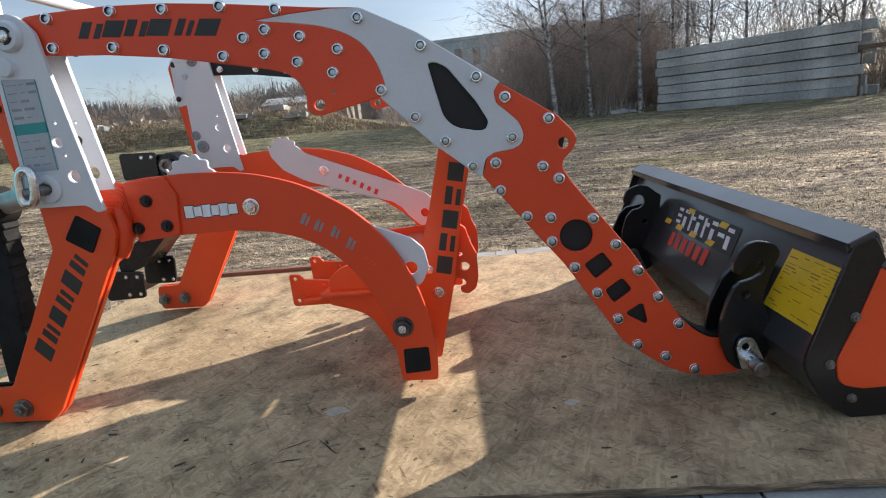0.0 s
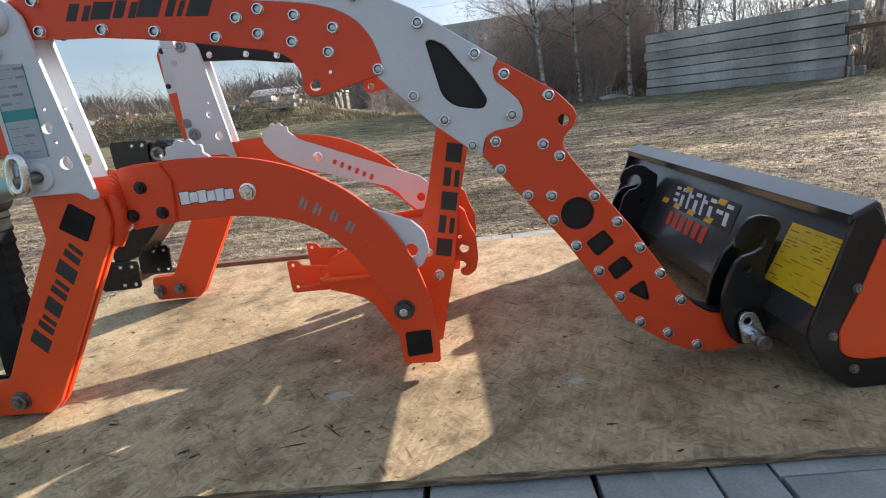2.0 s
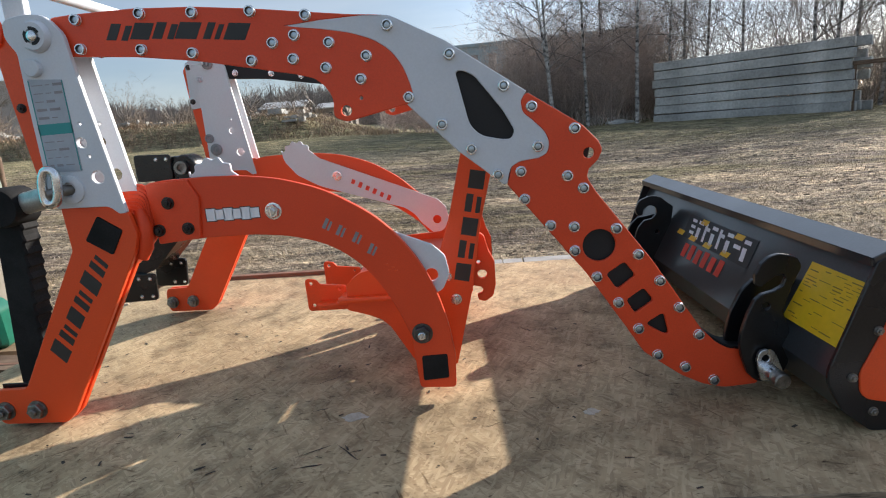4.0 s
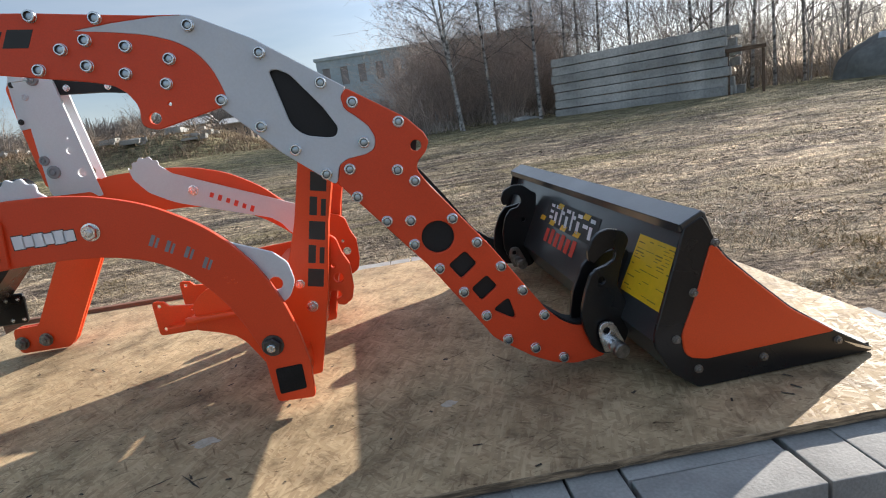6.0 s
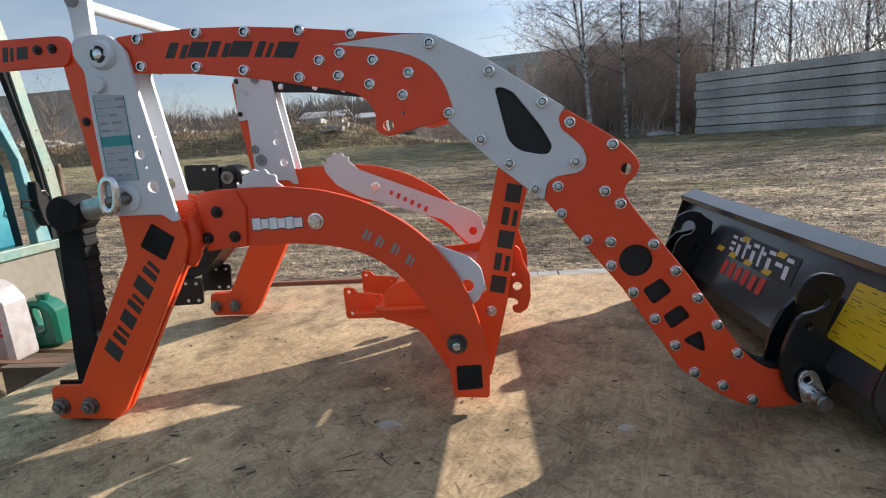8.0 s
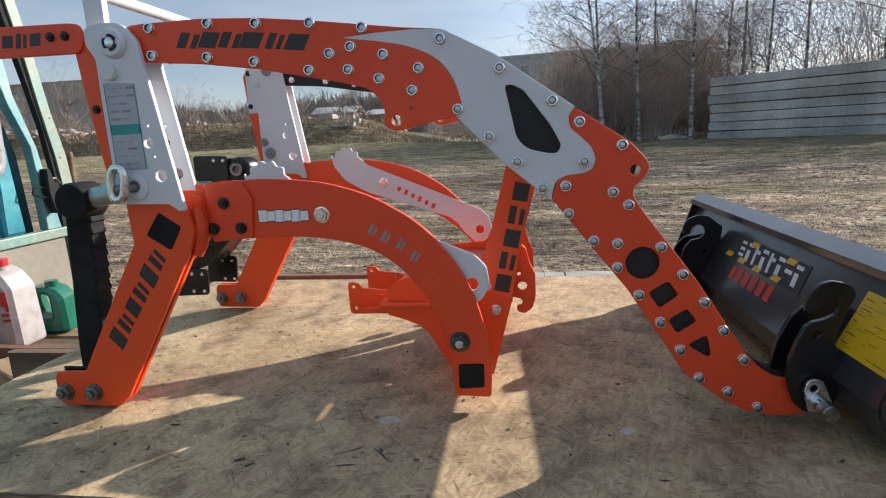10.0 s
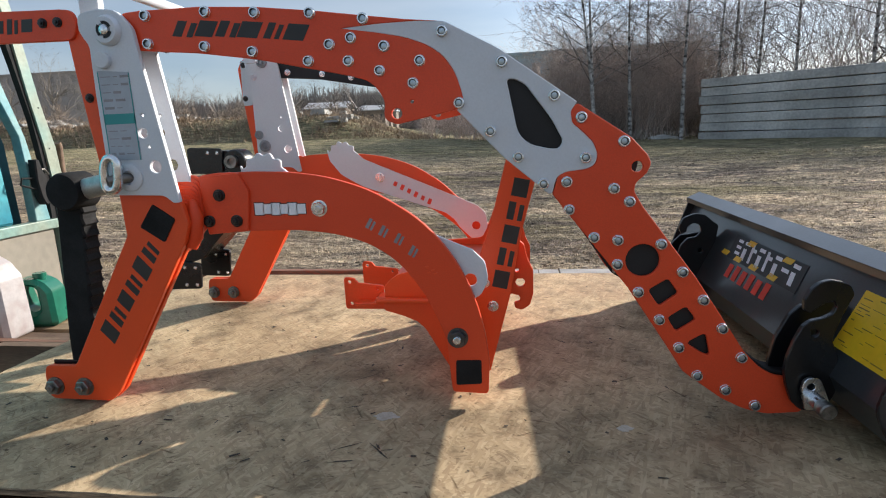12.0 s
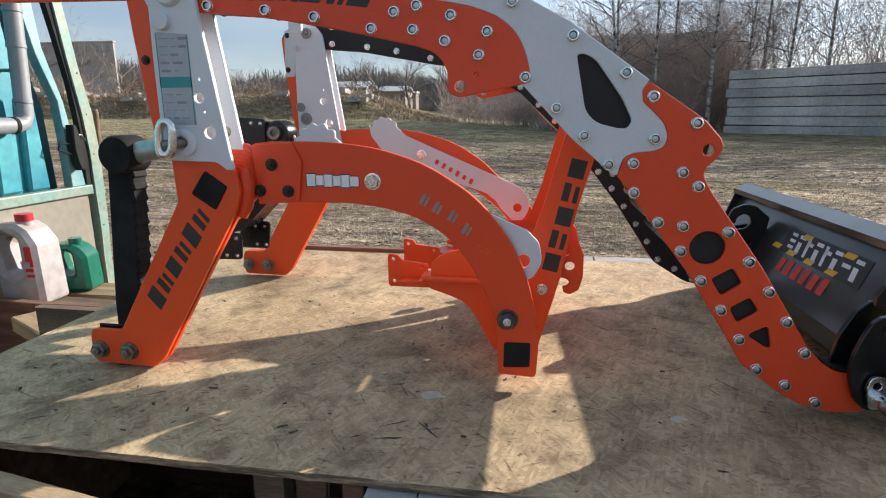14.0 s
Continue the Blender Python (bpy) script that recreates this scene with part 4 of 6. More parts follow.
def side_frame(near):
    """One mounting frame: rear leg, white tower in two plates, arched front plate, foot, toothed lever."""
    def my(y):
        return y if near else 2 * YC - y
    f = root("mounting_frame", "orange tractor mounting frame with white tower plate standing on the board" if near else "far orange mounting frame with white tower plate", "loader frame", "mounting frames")
    rot = 0 if near else 180
    part("leg_plate", slab(fillet(LEG), my(-0.040), my(-0.031)), ORANGE, f, "orange rear leg")
    inner = [(x + 0.001, z, *r) for x, z, *r in LEG]
    part("leg_plate", slab(fillet(inner), my(-0.024), my(-0.014), ()), ORANGE, f, "orange inner leg plate")
    holes = [circle(-0.509, 0.531, 0.0028, 10), circle(-0.5125, 0.5015, 0.0085, 20), circle(-0.505, 0.479, 0.0028, 10), circle(-0.498, 0.4455, 0.0105, 20), circle(-0.545, 0.4285, 0.012, 20)]
    part("tower_plate", slab(fillet(TOWER), my(-0.0535), my(-0.0455), holes), WHITE, f, "white tower plate with holes")
    moved = [(x, z - 0.0, *r) for x, z, *r in TOWER]
    part("tower_plate", slab(fillet(moved), my(-0.006), my(0.002), [circle(x, z, r, 16) for x, z, r in ((-0.5125, 0.5015, 0.0085), (-0.498, 0.4455, 0.0105), (-0.509, 0.531, 0.0028))]), WHITE, f, "white inner tower plate")
    strip = [(-0.60, 0.68, 0.01), (-0.60, 0.43, 0.01), (-0.64, 0.42, 0.01), (-0.652, 0.521, 0.2), (-0.661, 0.60, 0.2), (-0.666, 0.665, 0.012), (-0.65, 0.69, 0.012)]
    strip = [(x + 0.03, z, r) for x, z, r in strip]
    part("tower_back_plate", slab(fillet(strip), my(-0.036), my(-0.030)), ORANGE, f, "orange plate behind the tower")
    # Far foot is shifted forward, unseen, to close a lit gap on the board.
    arch = ARCH if near else [(x + 0.055 * min(1, max(0, (0.31 - z) / 0.11)) * (x > -0.11), z, r) for x, z, r in ARCH]
    part("arch_plate", slab(fillet(arch), my(0.0), my(0.010)), RED if near else ORANGE, f, "orange arched front plate")
    plate = [(-0.452, 0.424, 0.004), (-0.378, 0.4275, 0.004), (-0.361, 0.395, 0.01), (-0.369, 0.3265, 0.004), (-0.445, 0.319, 0.004)]
    part("joint_plate", slab(fillet(plate), my(-0.006), my(-0.0002)), RED if near else ORANGE, f, "orange bolted joint plate")
    # stepped gusset between the leg and the arch
    for k in range(9):
        u = k / 8
        e = 0.012 * u * u
        g = [(-0.462 + 0.016 * u, 0.322 + e, 0.02), (-0.4565 + 0.007 * u, 0.382 + 0.0445 * u, 0.02), (-0.56, 0.382 + 0.0445 * u, 0.0), (-0.56, 0.28, 0.0), (-0.492, 0.285, 0.03)]
        part("gusset", slab(fillet(g), my(-0.0265 + 0.0031 * k), my(-0.0265 + 0.0031 * k + 0.0032), (), 0.0008), RED if near else ORANGE, f)
    part("fold", tube([(-0.461, my(-0.0195), 0.385), (-0.4565, my(-0.0185), 0.355), (-0.4625, my(-0.0185), 0.318), (-0.4725, my(-0.0185), 0.300)], [0.008, 0.0125, 0.0125, 0.010], n=20), RED if near else ORANGE, f, "rounded orange fold", True)
    for x, z in ((-0.416, 0.390), (-0.440, 0.344), (-0.388, 0.344)):
        shared("bolt", HEX_BLACK, f, pose(x, my(-0.006), z, 0, 10, rot) @ Matrix.Scale(1.2, 4))
    shared("bolt", HEX_ZINC, f, pose(-0.236, my(0.0), 0.363, 0, 0, rot) @ Matrix.Scale(1.35, 4))
    shared("nut", HEX_ZINC, f, pose(-0.236, my(0.018), 0.363, 0, 0, 180 - rot) @ Matrix.Scale(1.2, 4))
    shared("bolt", HEX_DARK, f, pose(0.0, my(0.0), 0.126, 0, 0, rot) @ Matrix.Scale(1.12, 4))
    for x in (-0.776, -0.714):
        shared("bolt", HEX_STEEL, f, pose(x, my(-0.040), 0.035, 0, 12, rot) @ Matrix.Scale(1.08, 4))
        shared("nut", HEX_STEEL, f, pose(x, my(-0.010), 0.0365, 0, 5, 180 - rot) @ Matrix.Scale(1.05, 4))
    # plastic end caps of the square cross tubes
    part("end_cap", slab(fillet([(-0.0045, 0.083), (0.041, 0.0845), (0.041, 0.0395), (-0.005, 0.036)], 0.004), my(-0.003), my(0.0)), RUBBER, f, "black plastic square end cap")
    part("end_cap", slab(fillet([(-0.522, 0.381), (-0.483, 0.354), (-0.508, 0.313), (-0.551, 0.341)], 0.004), my(-0.043), my(-0.040)), RUBBER, f, "black plastic square end cap")
    lever = slab(fillet(LEVER + teeth_outline()), my(0.012), my(0.018), [circle(0.024, 0.229, 0.0115, 20)])
    part("toothed_lever", lever, WHITE, f, "white toothed adjusting lever")
    # hub with its pin at the tower's top
    hub = part("pivot_hub", lathe([(0.024, 0.0), (0.024, 0.003), (0.021, 0.008), (0.020, 0.010), (0.011, 0.010), (0.011, 0.006)], 28), WHITE, f, "white pivot boss", True)
    hub.matrix_basis = pose(-0.5475, my(-0.0535), 0.6655, 0, 0, rot)
    pin = part("pivot_pin", lathe([(0.008, 0.005), (0.008, 0.0115), (0.0065, 0.0125)], 18), ZINC, f, "", True)
    pin.matrix_basis = pose(-0.5475, my(-0.0535), 0.6655, 0, 0, rot)
    arcs = bmesh.new()
    for a0 in (20, 140, 260):
        outer = [(0.0135 * math.cos(radians(a0 + t)), 0.0135 * math.sin(radians(a0 + t))) for t in range(0, 96, 12)]
        inner_arc = [(0.0088 * math.cos(radians(a0 + t)), 0.0088 * math.sin(radians(a0 + t))) for t in range(84, -1, -12)]
        slab(outer + inner_arc, -0.0106, -0.0098, (), 0, arcs)
    ring = part("hub_ring", arcs, MATTBLACK, f, "dark broken ring")
    ring.matrix_basis = hub.matrix_basis
    shared("bolt", HEX_BLACK, f, pose(-0.612, my(-0.036), 0.5635, 0, 10, rot) @ Matrix.Scale(0.85, 4))
    stub = part("pin_head", lathe([(0.0135, 0.0), (0.0135, 0.008), (0.012, 0.0095)], 22), WHITE, f, "", True)
    stub.matrix_basis = pose(-0.562, my(-0.0535), 0.620, 0, 0, rot)
    if not near:
        for k in range(6):
            mark(f, "lettering_bar", REDINK, -0.194 + 0.0185 * k, 0.345 - 0.0098 * k, 0.0095, 0.012 + 0.003 * (k % 2), 0.512, 0.0, -28, 0.0, label="red printed bar")
        part("stop_plate", slab(fillet([(-0.626, 0.686), (-0.5925, 0.685), (-0.600, 0.568), (-0.6277, 0.5654)], 0.006), 0.555, 0.5595, (), 0.001), WHITE, f, "small white stop plate")
        for x, z in ((-0.617, 0.673), (-0.6197, 0.585)):
            shared("bolt", HEX_BLACK, f, pose(x, 0.555, z, 0, 10, 0) @ Matrix.Scale(0.8, 4))
        for x, z, r in ((-0.5773, 0.486, 0.012), (-0.5628, 0.456, 0.016), (-0.55, 0.674, 0.014), (-0.5775, 0.638, 0.008)):
            ds = part("boss", lathe([(r, 0.0), (r, 0.004), (r * 0.88, 0.0055), (r * 0.6, 0.0055), (r * 0.55, 0.003), (r * 0.35, 0.003), (r * 0.3, 0.007)], 20), PIPE if r > 0.01 else WHITE, f, "grey washer with a bolt end" if r > 0.01 else "", True)
            ds.matrix_basis = pose(x, 0.528, z)
    if near:
        # label with printed blocks
        lab = part("label", slab([(-0.578, 0.6045), (-0.522, 0.600), (-0.520, 0.458), (-0.5775, 0.458)], -0.0541, -0.0535, (), 0), PAPER, f, "grey instruction label with a teal band")
        tl = [(-0.578, 0.5345), (-0.5215, 0.5345), (-0.521, 0.518), (-0.578, 0.5175)]
        part("label_band", slab(tl, -0.0545, -0.0541, (), 0), TEALINK, lab)
        for a, b, c, d in ((-0.578, -0.5765, 0.458, 0.602), (-0.5230, -0.5215, 0.458, 0.599)):
            part("label_edge", box(a, b, -0.0545, -0.0541, c, d, 0), TEALINK, lab)
        rnd = random.Random(2)
        for row in range(11):
            z = 0.594 - 0.0125 * row
            if 0.515 < z < 0.54:
                continue
            x = -0.573
            while x < -0.537:
                w = rnd.uniform(0.006, 0.018)
                mark(lab, "printed_bar", GREYINK, x + w / 2, z, w, rnd.choice((0.0014, 0.0014, 0.004)), -0.0541, thick=0.0004)
                x += w + 0.005
        # cut marks on the leg, standing in for its lettering
        for k in range(6):
            t = k / 5
            mark(f, "lettering_bar", INK, -0.643 + 0.104 * t, 0.146 + 0.150 * t, 0.026, 0.030 + 0.006 * (k in (0, 4)), -0.040, 0.25, 56, 0.1 if k % 2 else 0.0, label="black cut-out bar")
        for k in range(6):
            t = k / 5
            mark(f, "lettering_backing", WHITEINK, -0.347 + 0.077 * t, 0.3635 - 0.001 * t, 0.0168, 0.017 + 0.004 * (k in (0, 2, 4)), 0.0, 0.0, 0, 0.0, 0.0005, "white printed bar")
            mark(f, "lettering_edge", INK, -0.347 + 0.077 * t, 0.3635 - 0.001 * t, 0.0195, 0.020 + 0.004 * (k in (0, 2, 4)), 0.0, 0.0, 0, 0.0, 0.0002, "black printed outline")
        for k, (x, z) in enumerate(((-0.146, 0.333), (-0.124, 0.320), (-0.097, 0.306), (-0.073, 0.284))):
            mark(f, "cut_mark", GREYINK, x, z, 0.013, 0.019, 0.0, 0.0, -30, 0.2, label="grey cut-through mark")
        for x, z in ((-0.050, 0.256), (-0.040, 0.250), (-0.036, 0.244), (-0.047, 0.246)):
            mark(f, "cut_mark", ORANGE, x, z, 0.006, 0.0025, 0.0, 0.0, 10)
        # R-clip pin through the tower's lower hole, and its stay bar
        ring = []
        for k in range(33):
            a = 2 * math.pi * k / 32
            ring.append((-0.5655 + 0.0125 * math.copysign(abs(math.cos(a)) ** 0.7, math.cos(a)) + 0.004 * math.sin(a), -0.074, 0.436 + 0.027 * math.copysign(abs(math.sin(a)) ** 0.8, math.sin(a))))
        part("clip_ring", tube(ring, 0.0075, n=10), ZINC, f, "flattened zinc clip ring", True)
        p = part("clip_collar", lathe([(0.023, 0.0), (0.023, 0.004), (0.019, 0.006), (0.012, 0.006), (0.0115, 0.001)], 24), WHITE, f, "white collar", True)
        p.matrix_basis = pose(-0.546, -0.0535, 0.4285)
        part("clip_pin", tube([(-0.572, -0.074, 0.424), (-0.556, -0.064, 0.428), (-0.545, -0.046, 0.4285)], 0.009, n=12), STEEL, f, "dark steel pin", True)
    if not near:
        f.matrix_basis = pose(-0.026, 0.052, 0) @ Matrix.Diagonal((1, 1, 1.022, 1))
    return f


side_frame(True)
side_frame(False)


# ---- cross members and centre posts ----
def bar_y(x, z, w, y0, y1, turn, mat, name, parent, label=""):
    """A square tube lying along y, turned about its own axis."""
    bm = box(-w / 2, w / 2, y0, y1, -w / 2, w / 2, 0.003)
    ob = part(name, bm, mat, parent, label)
    ob.matrix_basis = pose(x, 0, z, 0, turn, 0)
    return ob


POST = [(0.097, 0.470, 0.01), (0.152, 0.435, 0.01), (0.1363, 0.3765, 0.05), (0.1182, 0.309, 0.1), (0.1075, 0.255, 0.2), (0.0935, 0.177, 0.2), (0.052, 0.017, 0.004), (0.020, 0.013, 0.01), (-0.028, 0.022, 0.01), (-0.0434, 0.048, 0.02), (-0.0754, 0.1038, 0.03), (-0.0917, 0.119, 0.02), (-0.118, 0.130, 0.02), (-0.157, 0.142, 0.004), (-0.154, 0.192, 0.006), (-0.1418, 0.2053, 0.02), (-0.1265, 0.2155, 0.03), (-0.10, 0.222, 0.03), (0.025, 0.228, 0.03), (0.0364, 0.256, 0.1), (0.0558, 0.31, 0.2)]
HOOK = [(0.080, 0.285, 0.006), (0.108, 0.2755, 0.012), (0.120, 0.266, 0.012), (0.1265, 0.238, 0.02), (0.1376, 0.213, 0.012), (0.1376, 0.167, 0.02), (0.131, 0.1425, 0.014), (0.115, 0.1325, 0.008), (0.102, 0.136, 0.005), (0.0993, 0.147, 0.004), (0.1105, 0.150, 0.004), (0.1125, 0.1575, 0.004), (0.108, 0.163, 0.004), (0.0929, 0.167, 0.004), (0.07, 0.10, 0.01), (0.055, 0.12, 0.01)]


def centre_frame():
    c = root("centre_frame", "orange centre posts with hooks joined by a cross beam", "loader frame")
    for near in (True, False):
        def my(y):
            return y if near else 2 * YC - y
        rot = 0 if near else 180
        post = part("post", slab(fillet(POST), my(0.105), my(0.113)), ORANGE, c, "orange leaning post plate")
        flange = [(0.144, 0.43), (0.149, 0.428), (0.133, 0.365), (0.115, 0.298), (0.0905, 0.172), (0.057, 0.04), (0.052, 0.042), (0.0855, 0.174), (0.110, 0.30), (0.128, 0.367)]
        part("post_flange", slab(flange, my(0.113), my(0.140), (), 0.0), ORANGE, c)
        part("hook", slab(fillet(HOOK), my(0.140), my(0.150), [circle(0.112, 0.189, 0.0095, 16), circle(0.106, 0.214, 0.004, 12)]), ORANGE, c, "orange hook plate")
        shared("bolt", HEX_ZINC, c, pose(0.059, my(0.105), 0.152, 0, 8, rot))
        shared("bolt", HEX_ZINC, c, pose(0.045, my(0.105), 0.198, 0, 20, rot) @ Matrix.Scale(0.8, 4))
        part("bracket_rod", box(-0.172, -0.055, min(my(0.092), my(0.105)), max(my(0.092), my(0.105)), 0.158, 0.171, 0.005), ORANGE, c, "orange welded rod")
        # valve bracket with two holes in its end plate
        plate = [(-0.263, 0.190, 0.008), (-0.240, 0.186, 0.006), (-0.232, 0.176, 0.004), (-0.176, 0.170, 0.006), (-0.178, 0.118, 0.004), (-0.262, 0.118, 0.008)]
        part("valve_bracket", slab(fillet(plate), my(0.186), my(0.192), [circle(-0.251, 0.178, 0.004, 12), circle(-0.249, 0.130, 0.004, 12), circle(-0.190, 0.163, 0.003, 10)]), ORANGE, c, "orange bracket plate with holes")
        part("bracket_arm", box(-0.235, -0.075, my(0.160) if near else my(0.188), my(0.188) if near else my(0.160), 0.126, 0.140, 0.003), ORANGE, c)
        part("bracket_arm", box(-0.182, -0.06, my(0.112) if near else my(0.186), my(0.186) if near else my(0.112), 0.150, 0.156, 0.002), ORANGE, c)
        if near:
            for k in range(5):
                z = 0.380 - 0.0437 * k
                x = 0.1135 - 0.0095 * k
                mark(c, "lettering_bar", INK, x, z, 0.029, 0.034, 0.105, 0.0, -12, 0.12 if k in (1, 3) else 0.0, label="black printed bar")
    part("cross_beam", box(-0.03, 0.045, 0.113, 2 * YC - 0.113, 0.165, 0.212, 0.004), ORANGE, c, "orange cross beam")
    bar_y(0.018, 0.060, 0.046, 0.0105, 2 * YC + 0.041, 2, ORANGE, "foot_tube", c, "orange square foot tube")
    return c


centre_frame()


def rear_cross():
    r = root("rear_cross_tube", "black square tube with bolted bracket plates between the rear legs", "bracket")
    bar_y(-0.5165, 0.3475, 0.048, -0.0095, 2 * YC + 0.058, -33, BLACK, "tube", r, "black square tube")
    for y, pts, bolts in ((0.275, [(-0.735, 0.207), (-0.641, 0.201), (-0.645, 0.138), (-0.74, 0.136)], [(-0.655, 0.148), (-0.682, 0.148), (-0.655, 0.190), (-0.682, 0.191)]), (0.380, [(-0.70, 0.217), (-0.620, 0.211), (-0.627, 0.142), (-0.708, 0.144)], [(-0.633, 0.152), (-0.658, 0.153), (-0.634, 0.2), (-0.660, 0.2)]), (0.408, [(-0.722, 0.470), (-0.628, 0.466), (-0.630, 0.404), (-0.722, 0.404)], [(-0.640, 0.455), (-0.665, 0.456)])):
        part("bracket_plate", slab(fillet(pts, 0.010), y, y + 0.006, (), 0.0015), BLACK, r, "black bracket plate with rounded corners")
        for x, z in bolts:
            shared("bolt", HEX_ZINC, r, pose(x, y, z, 0, 15, 0) @ Matrix.Scale(0.42, 4))
    part("bracket_web", slab(fillet([(-0.70, 0.19), (-0.64, 0.21), (-0.55, 0.30), (-0.50, 0.32), (-0.52, 0.36), (-0.60, 0.30), (-0.70, 0.235)], 0.02), 0.285, 0.374), BLACK, r, "black bent web")
    part("bracket_web", slab(fillet([(-0.72, 0.41), (-0.60, 0.405), (-0.577, 0.42), (-0.59, 0.448), (-0.62, 0.46), (-0.72, 0.46)], 0.012), 0.418, 0.47), BLACK, r, "black rear block")
    knob = part("bracket_end", lathe([(0.031, -0.05), (0.031, 0.0), (0.028, 0.004), (0.018, 0.004)], 26), BLACK, r, "round black bracket end", True)
    knob.matrix_basis = pose(-0.600, 0.416, 0.4315)
    ob = part("bushing", lathe([(0.016, 0.0), (0.016, 0.012), (0.009, 0.012), (0.009, 0.004)], 18), STEEL, r, "", True)
    ob.matrix_basis = pose(-0.603, 0.411, 0.432)
    part("hanger", slab(fillet([(-0.54, 0.40), (-0.50, 0.40), (-0.50, 0.33), (-0.54, 0.33)], 0.004), 0.30, 0.36), BLACK, r)
    part("hanger", slab(fillet([(-0.70, 0.46), (-0.64, 0.45), (-0.52, 0.38), (-0.54, 0.34), (-0.70, 0.41)], 0.01), 0.414, 0.424), BLACK, r)
    return r


rear_cross()


# torsion tubes joining the two lower arms
def cross_tubes():
    a = mesh_object("cross_tube", tube([(0.303, 0.0045, 0.275), (0.303, 2 * YC - 0.0045, 0.275)], 0.026, n=28), BLACK, True)
    tagged(a, "black round steel tube joining the two lift arms", "cross tube")
    b = mesh_object("cross_tube", box(-0.02, 0.02, 0.0045, 2 * YC - 0.0045, -0.02, 0.02, 0.003), BLACK)
    b.matrix_basis = pose(0.3375, 0, 0.2225, 0, 35, 0)
    tagged(b, "black square steel tube joining the two lift arms", "cross tube")
    # Unseen filler plate, added so the tubes' shadows join on the board.
    w = mesh_object("shadow_filler", box(-0.004, 0.004, 0.005, 2 * YC - 0.005, -0.032, 0.032, 0.001), BLACK)
    w.matrix_basis = pose(0.3205, 0, 0.2488, 0, -33, 0)
    tagged(w, "added black plate closing the shadow gap between the two cross tubes", "plate")


cross_tubes()


# parking stand: a ribbed black rubber post with a round top and its stay bar
def parking_stand():
    s = root("parking_stand", "ribbed black rubber-covered parking stand with a steel stay bar", "stand")
    right = []
    for k in range(14):
        z = 0.395 - 0.0225 * k
        x = -0.671 - 0.075 * (0.395 - z)
        right += [(x, z), (x + 0.0015, z - 0.006), (x - 0.003, z - 0.010), (x - 0.003, z - 0.018)]
    outline = right + [(-0.70, 0.05), (-0.7485, 0.05), (-0.746, 0.127), (-0.7316, 0.292), (-0.722, 0.405)]
    part("post", slab(outline, -0.024, 0.012, (), 0.003), RUBBER, s, "ribbed black rubber post")
    cap = part("cap", lathe([(0.034, -0.02), (0.034, 0.028), (0.031, 0.034), (0.02, 0.0355)], 28), RUBBER, s, "round black end cap", True)
    cap.matrix_basis = pose(-0.689, -0.010, 0.4055)
    part("stay_bar", tube([(-0.69, -0.012, 0.404), (-0.62, -0.026, 0.416), (-0.575, -0.036, 0.424)], 0.0185, n=16), STEELBAR, s, "grey round steel stay bar", True)
    part("foot_plate", box(-0.785, -0.70, -0.0255, -0.0225, 0.02, 0.082, 0.001), BLACK, s)
    return s


parking_stand()


# rear lever bars and the white cross rail at the tower heads
def tower_head():
    h = root("tower_head_rail", "white round rail across the two tower heads with orange rear bars", "rail")
    for near in (True, False):
        def my(y):
            return y if near else 2 * YC - y
        head = [(-0.6115, 0.685, 0.004), (-0.611, 0.735, 0.02), (-0.617, 0.783, 0.02), (-0.573, 0.783, 0.02), (-0.576, 0.735, 0.02), (-0.577, 0.685, 0.004)]
        part("head_plate", slab(fillet(head, n=6), my(-0.030), my(-0.016)), WHITE, h, "white upright with a round head")
        cap = part("rail_cap", lathe([(0.0125, 0.0), (0.0125, 0.0025), (0.011, 0.0035)], 22), GREYINK, h, "grey plastic plug", True)
        cap.matrix_basis = pose(-0.601, my(-0.030), 0.762, 0, 0, 0 if near else 180)
        if not near:
            continue
        bar = [(-1.02, 0.715, 0.01), (-0.64, 0.706, 0.02), (-0.618, 0.704, 0.02), (-0.612, 0.68, 0.02), (-0.620, 0.657, 0.02), (-0.65, 0.657, 0.02), (-1.02, 0.662, 0.01)]
        part("rear_bar", slab(fillet(bar), my(-0.041), my(-0.033)), RED if near else ORANGE, h, "orange rear bar")
        for x in (-0.672, -0.6445):
            shared("bolt", HEX_BLACK, h, pose(x, my(-0.041), 0.686, 0, 0, 0 if near else 180) @ Matrix.Scale(0.9, 4))
        if near:
            for k in range(5):
                mark(h, "lettering_bar", INK, -0.81 + 0.027 * k, 0.684, 0.02, 0.02 + 0.004 * (k % 2), -0.041, 0.2, 0, 0.1 if k % 2 else 0.0, label="black printed bar")
    part("cross_rail", tube([(-0.601, -0.016, 0.758), (-0.601, 2 * YC + 0.016, 0.758)], 0.0105, n=18), WHITE, h, "white round cross rail", True)


tower_head()


# ---- bucket ----
BY0, BY1 = -0.165, 0.765
SIDE = [(0.646, 0.257, 0.004), (0.674, 0.270, 0.006), (0.684, 0.252, 0.02), (0.695, 0.227, 0.03), (0.709, 0.206, 0.1), (0.752, 0.163, 0.2), (0.815, 0.104, 0.2), (0.889, 0.051, 0.1), (0.955, 0.010, 0.003), (0.957, 0.002, 0.001), (0.660, 0.001, 0.02), (0.618, 0.034, 0.02), (0.588, 0.088, 0.05)]
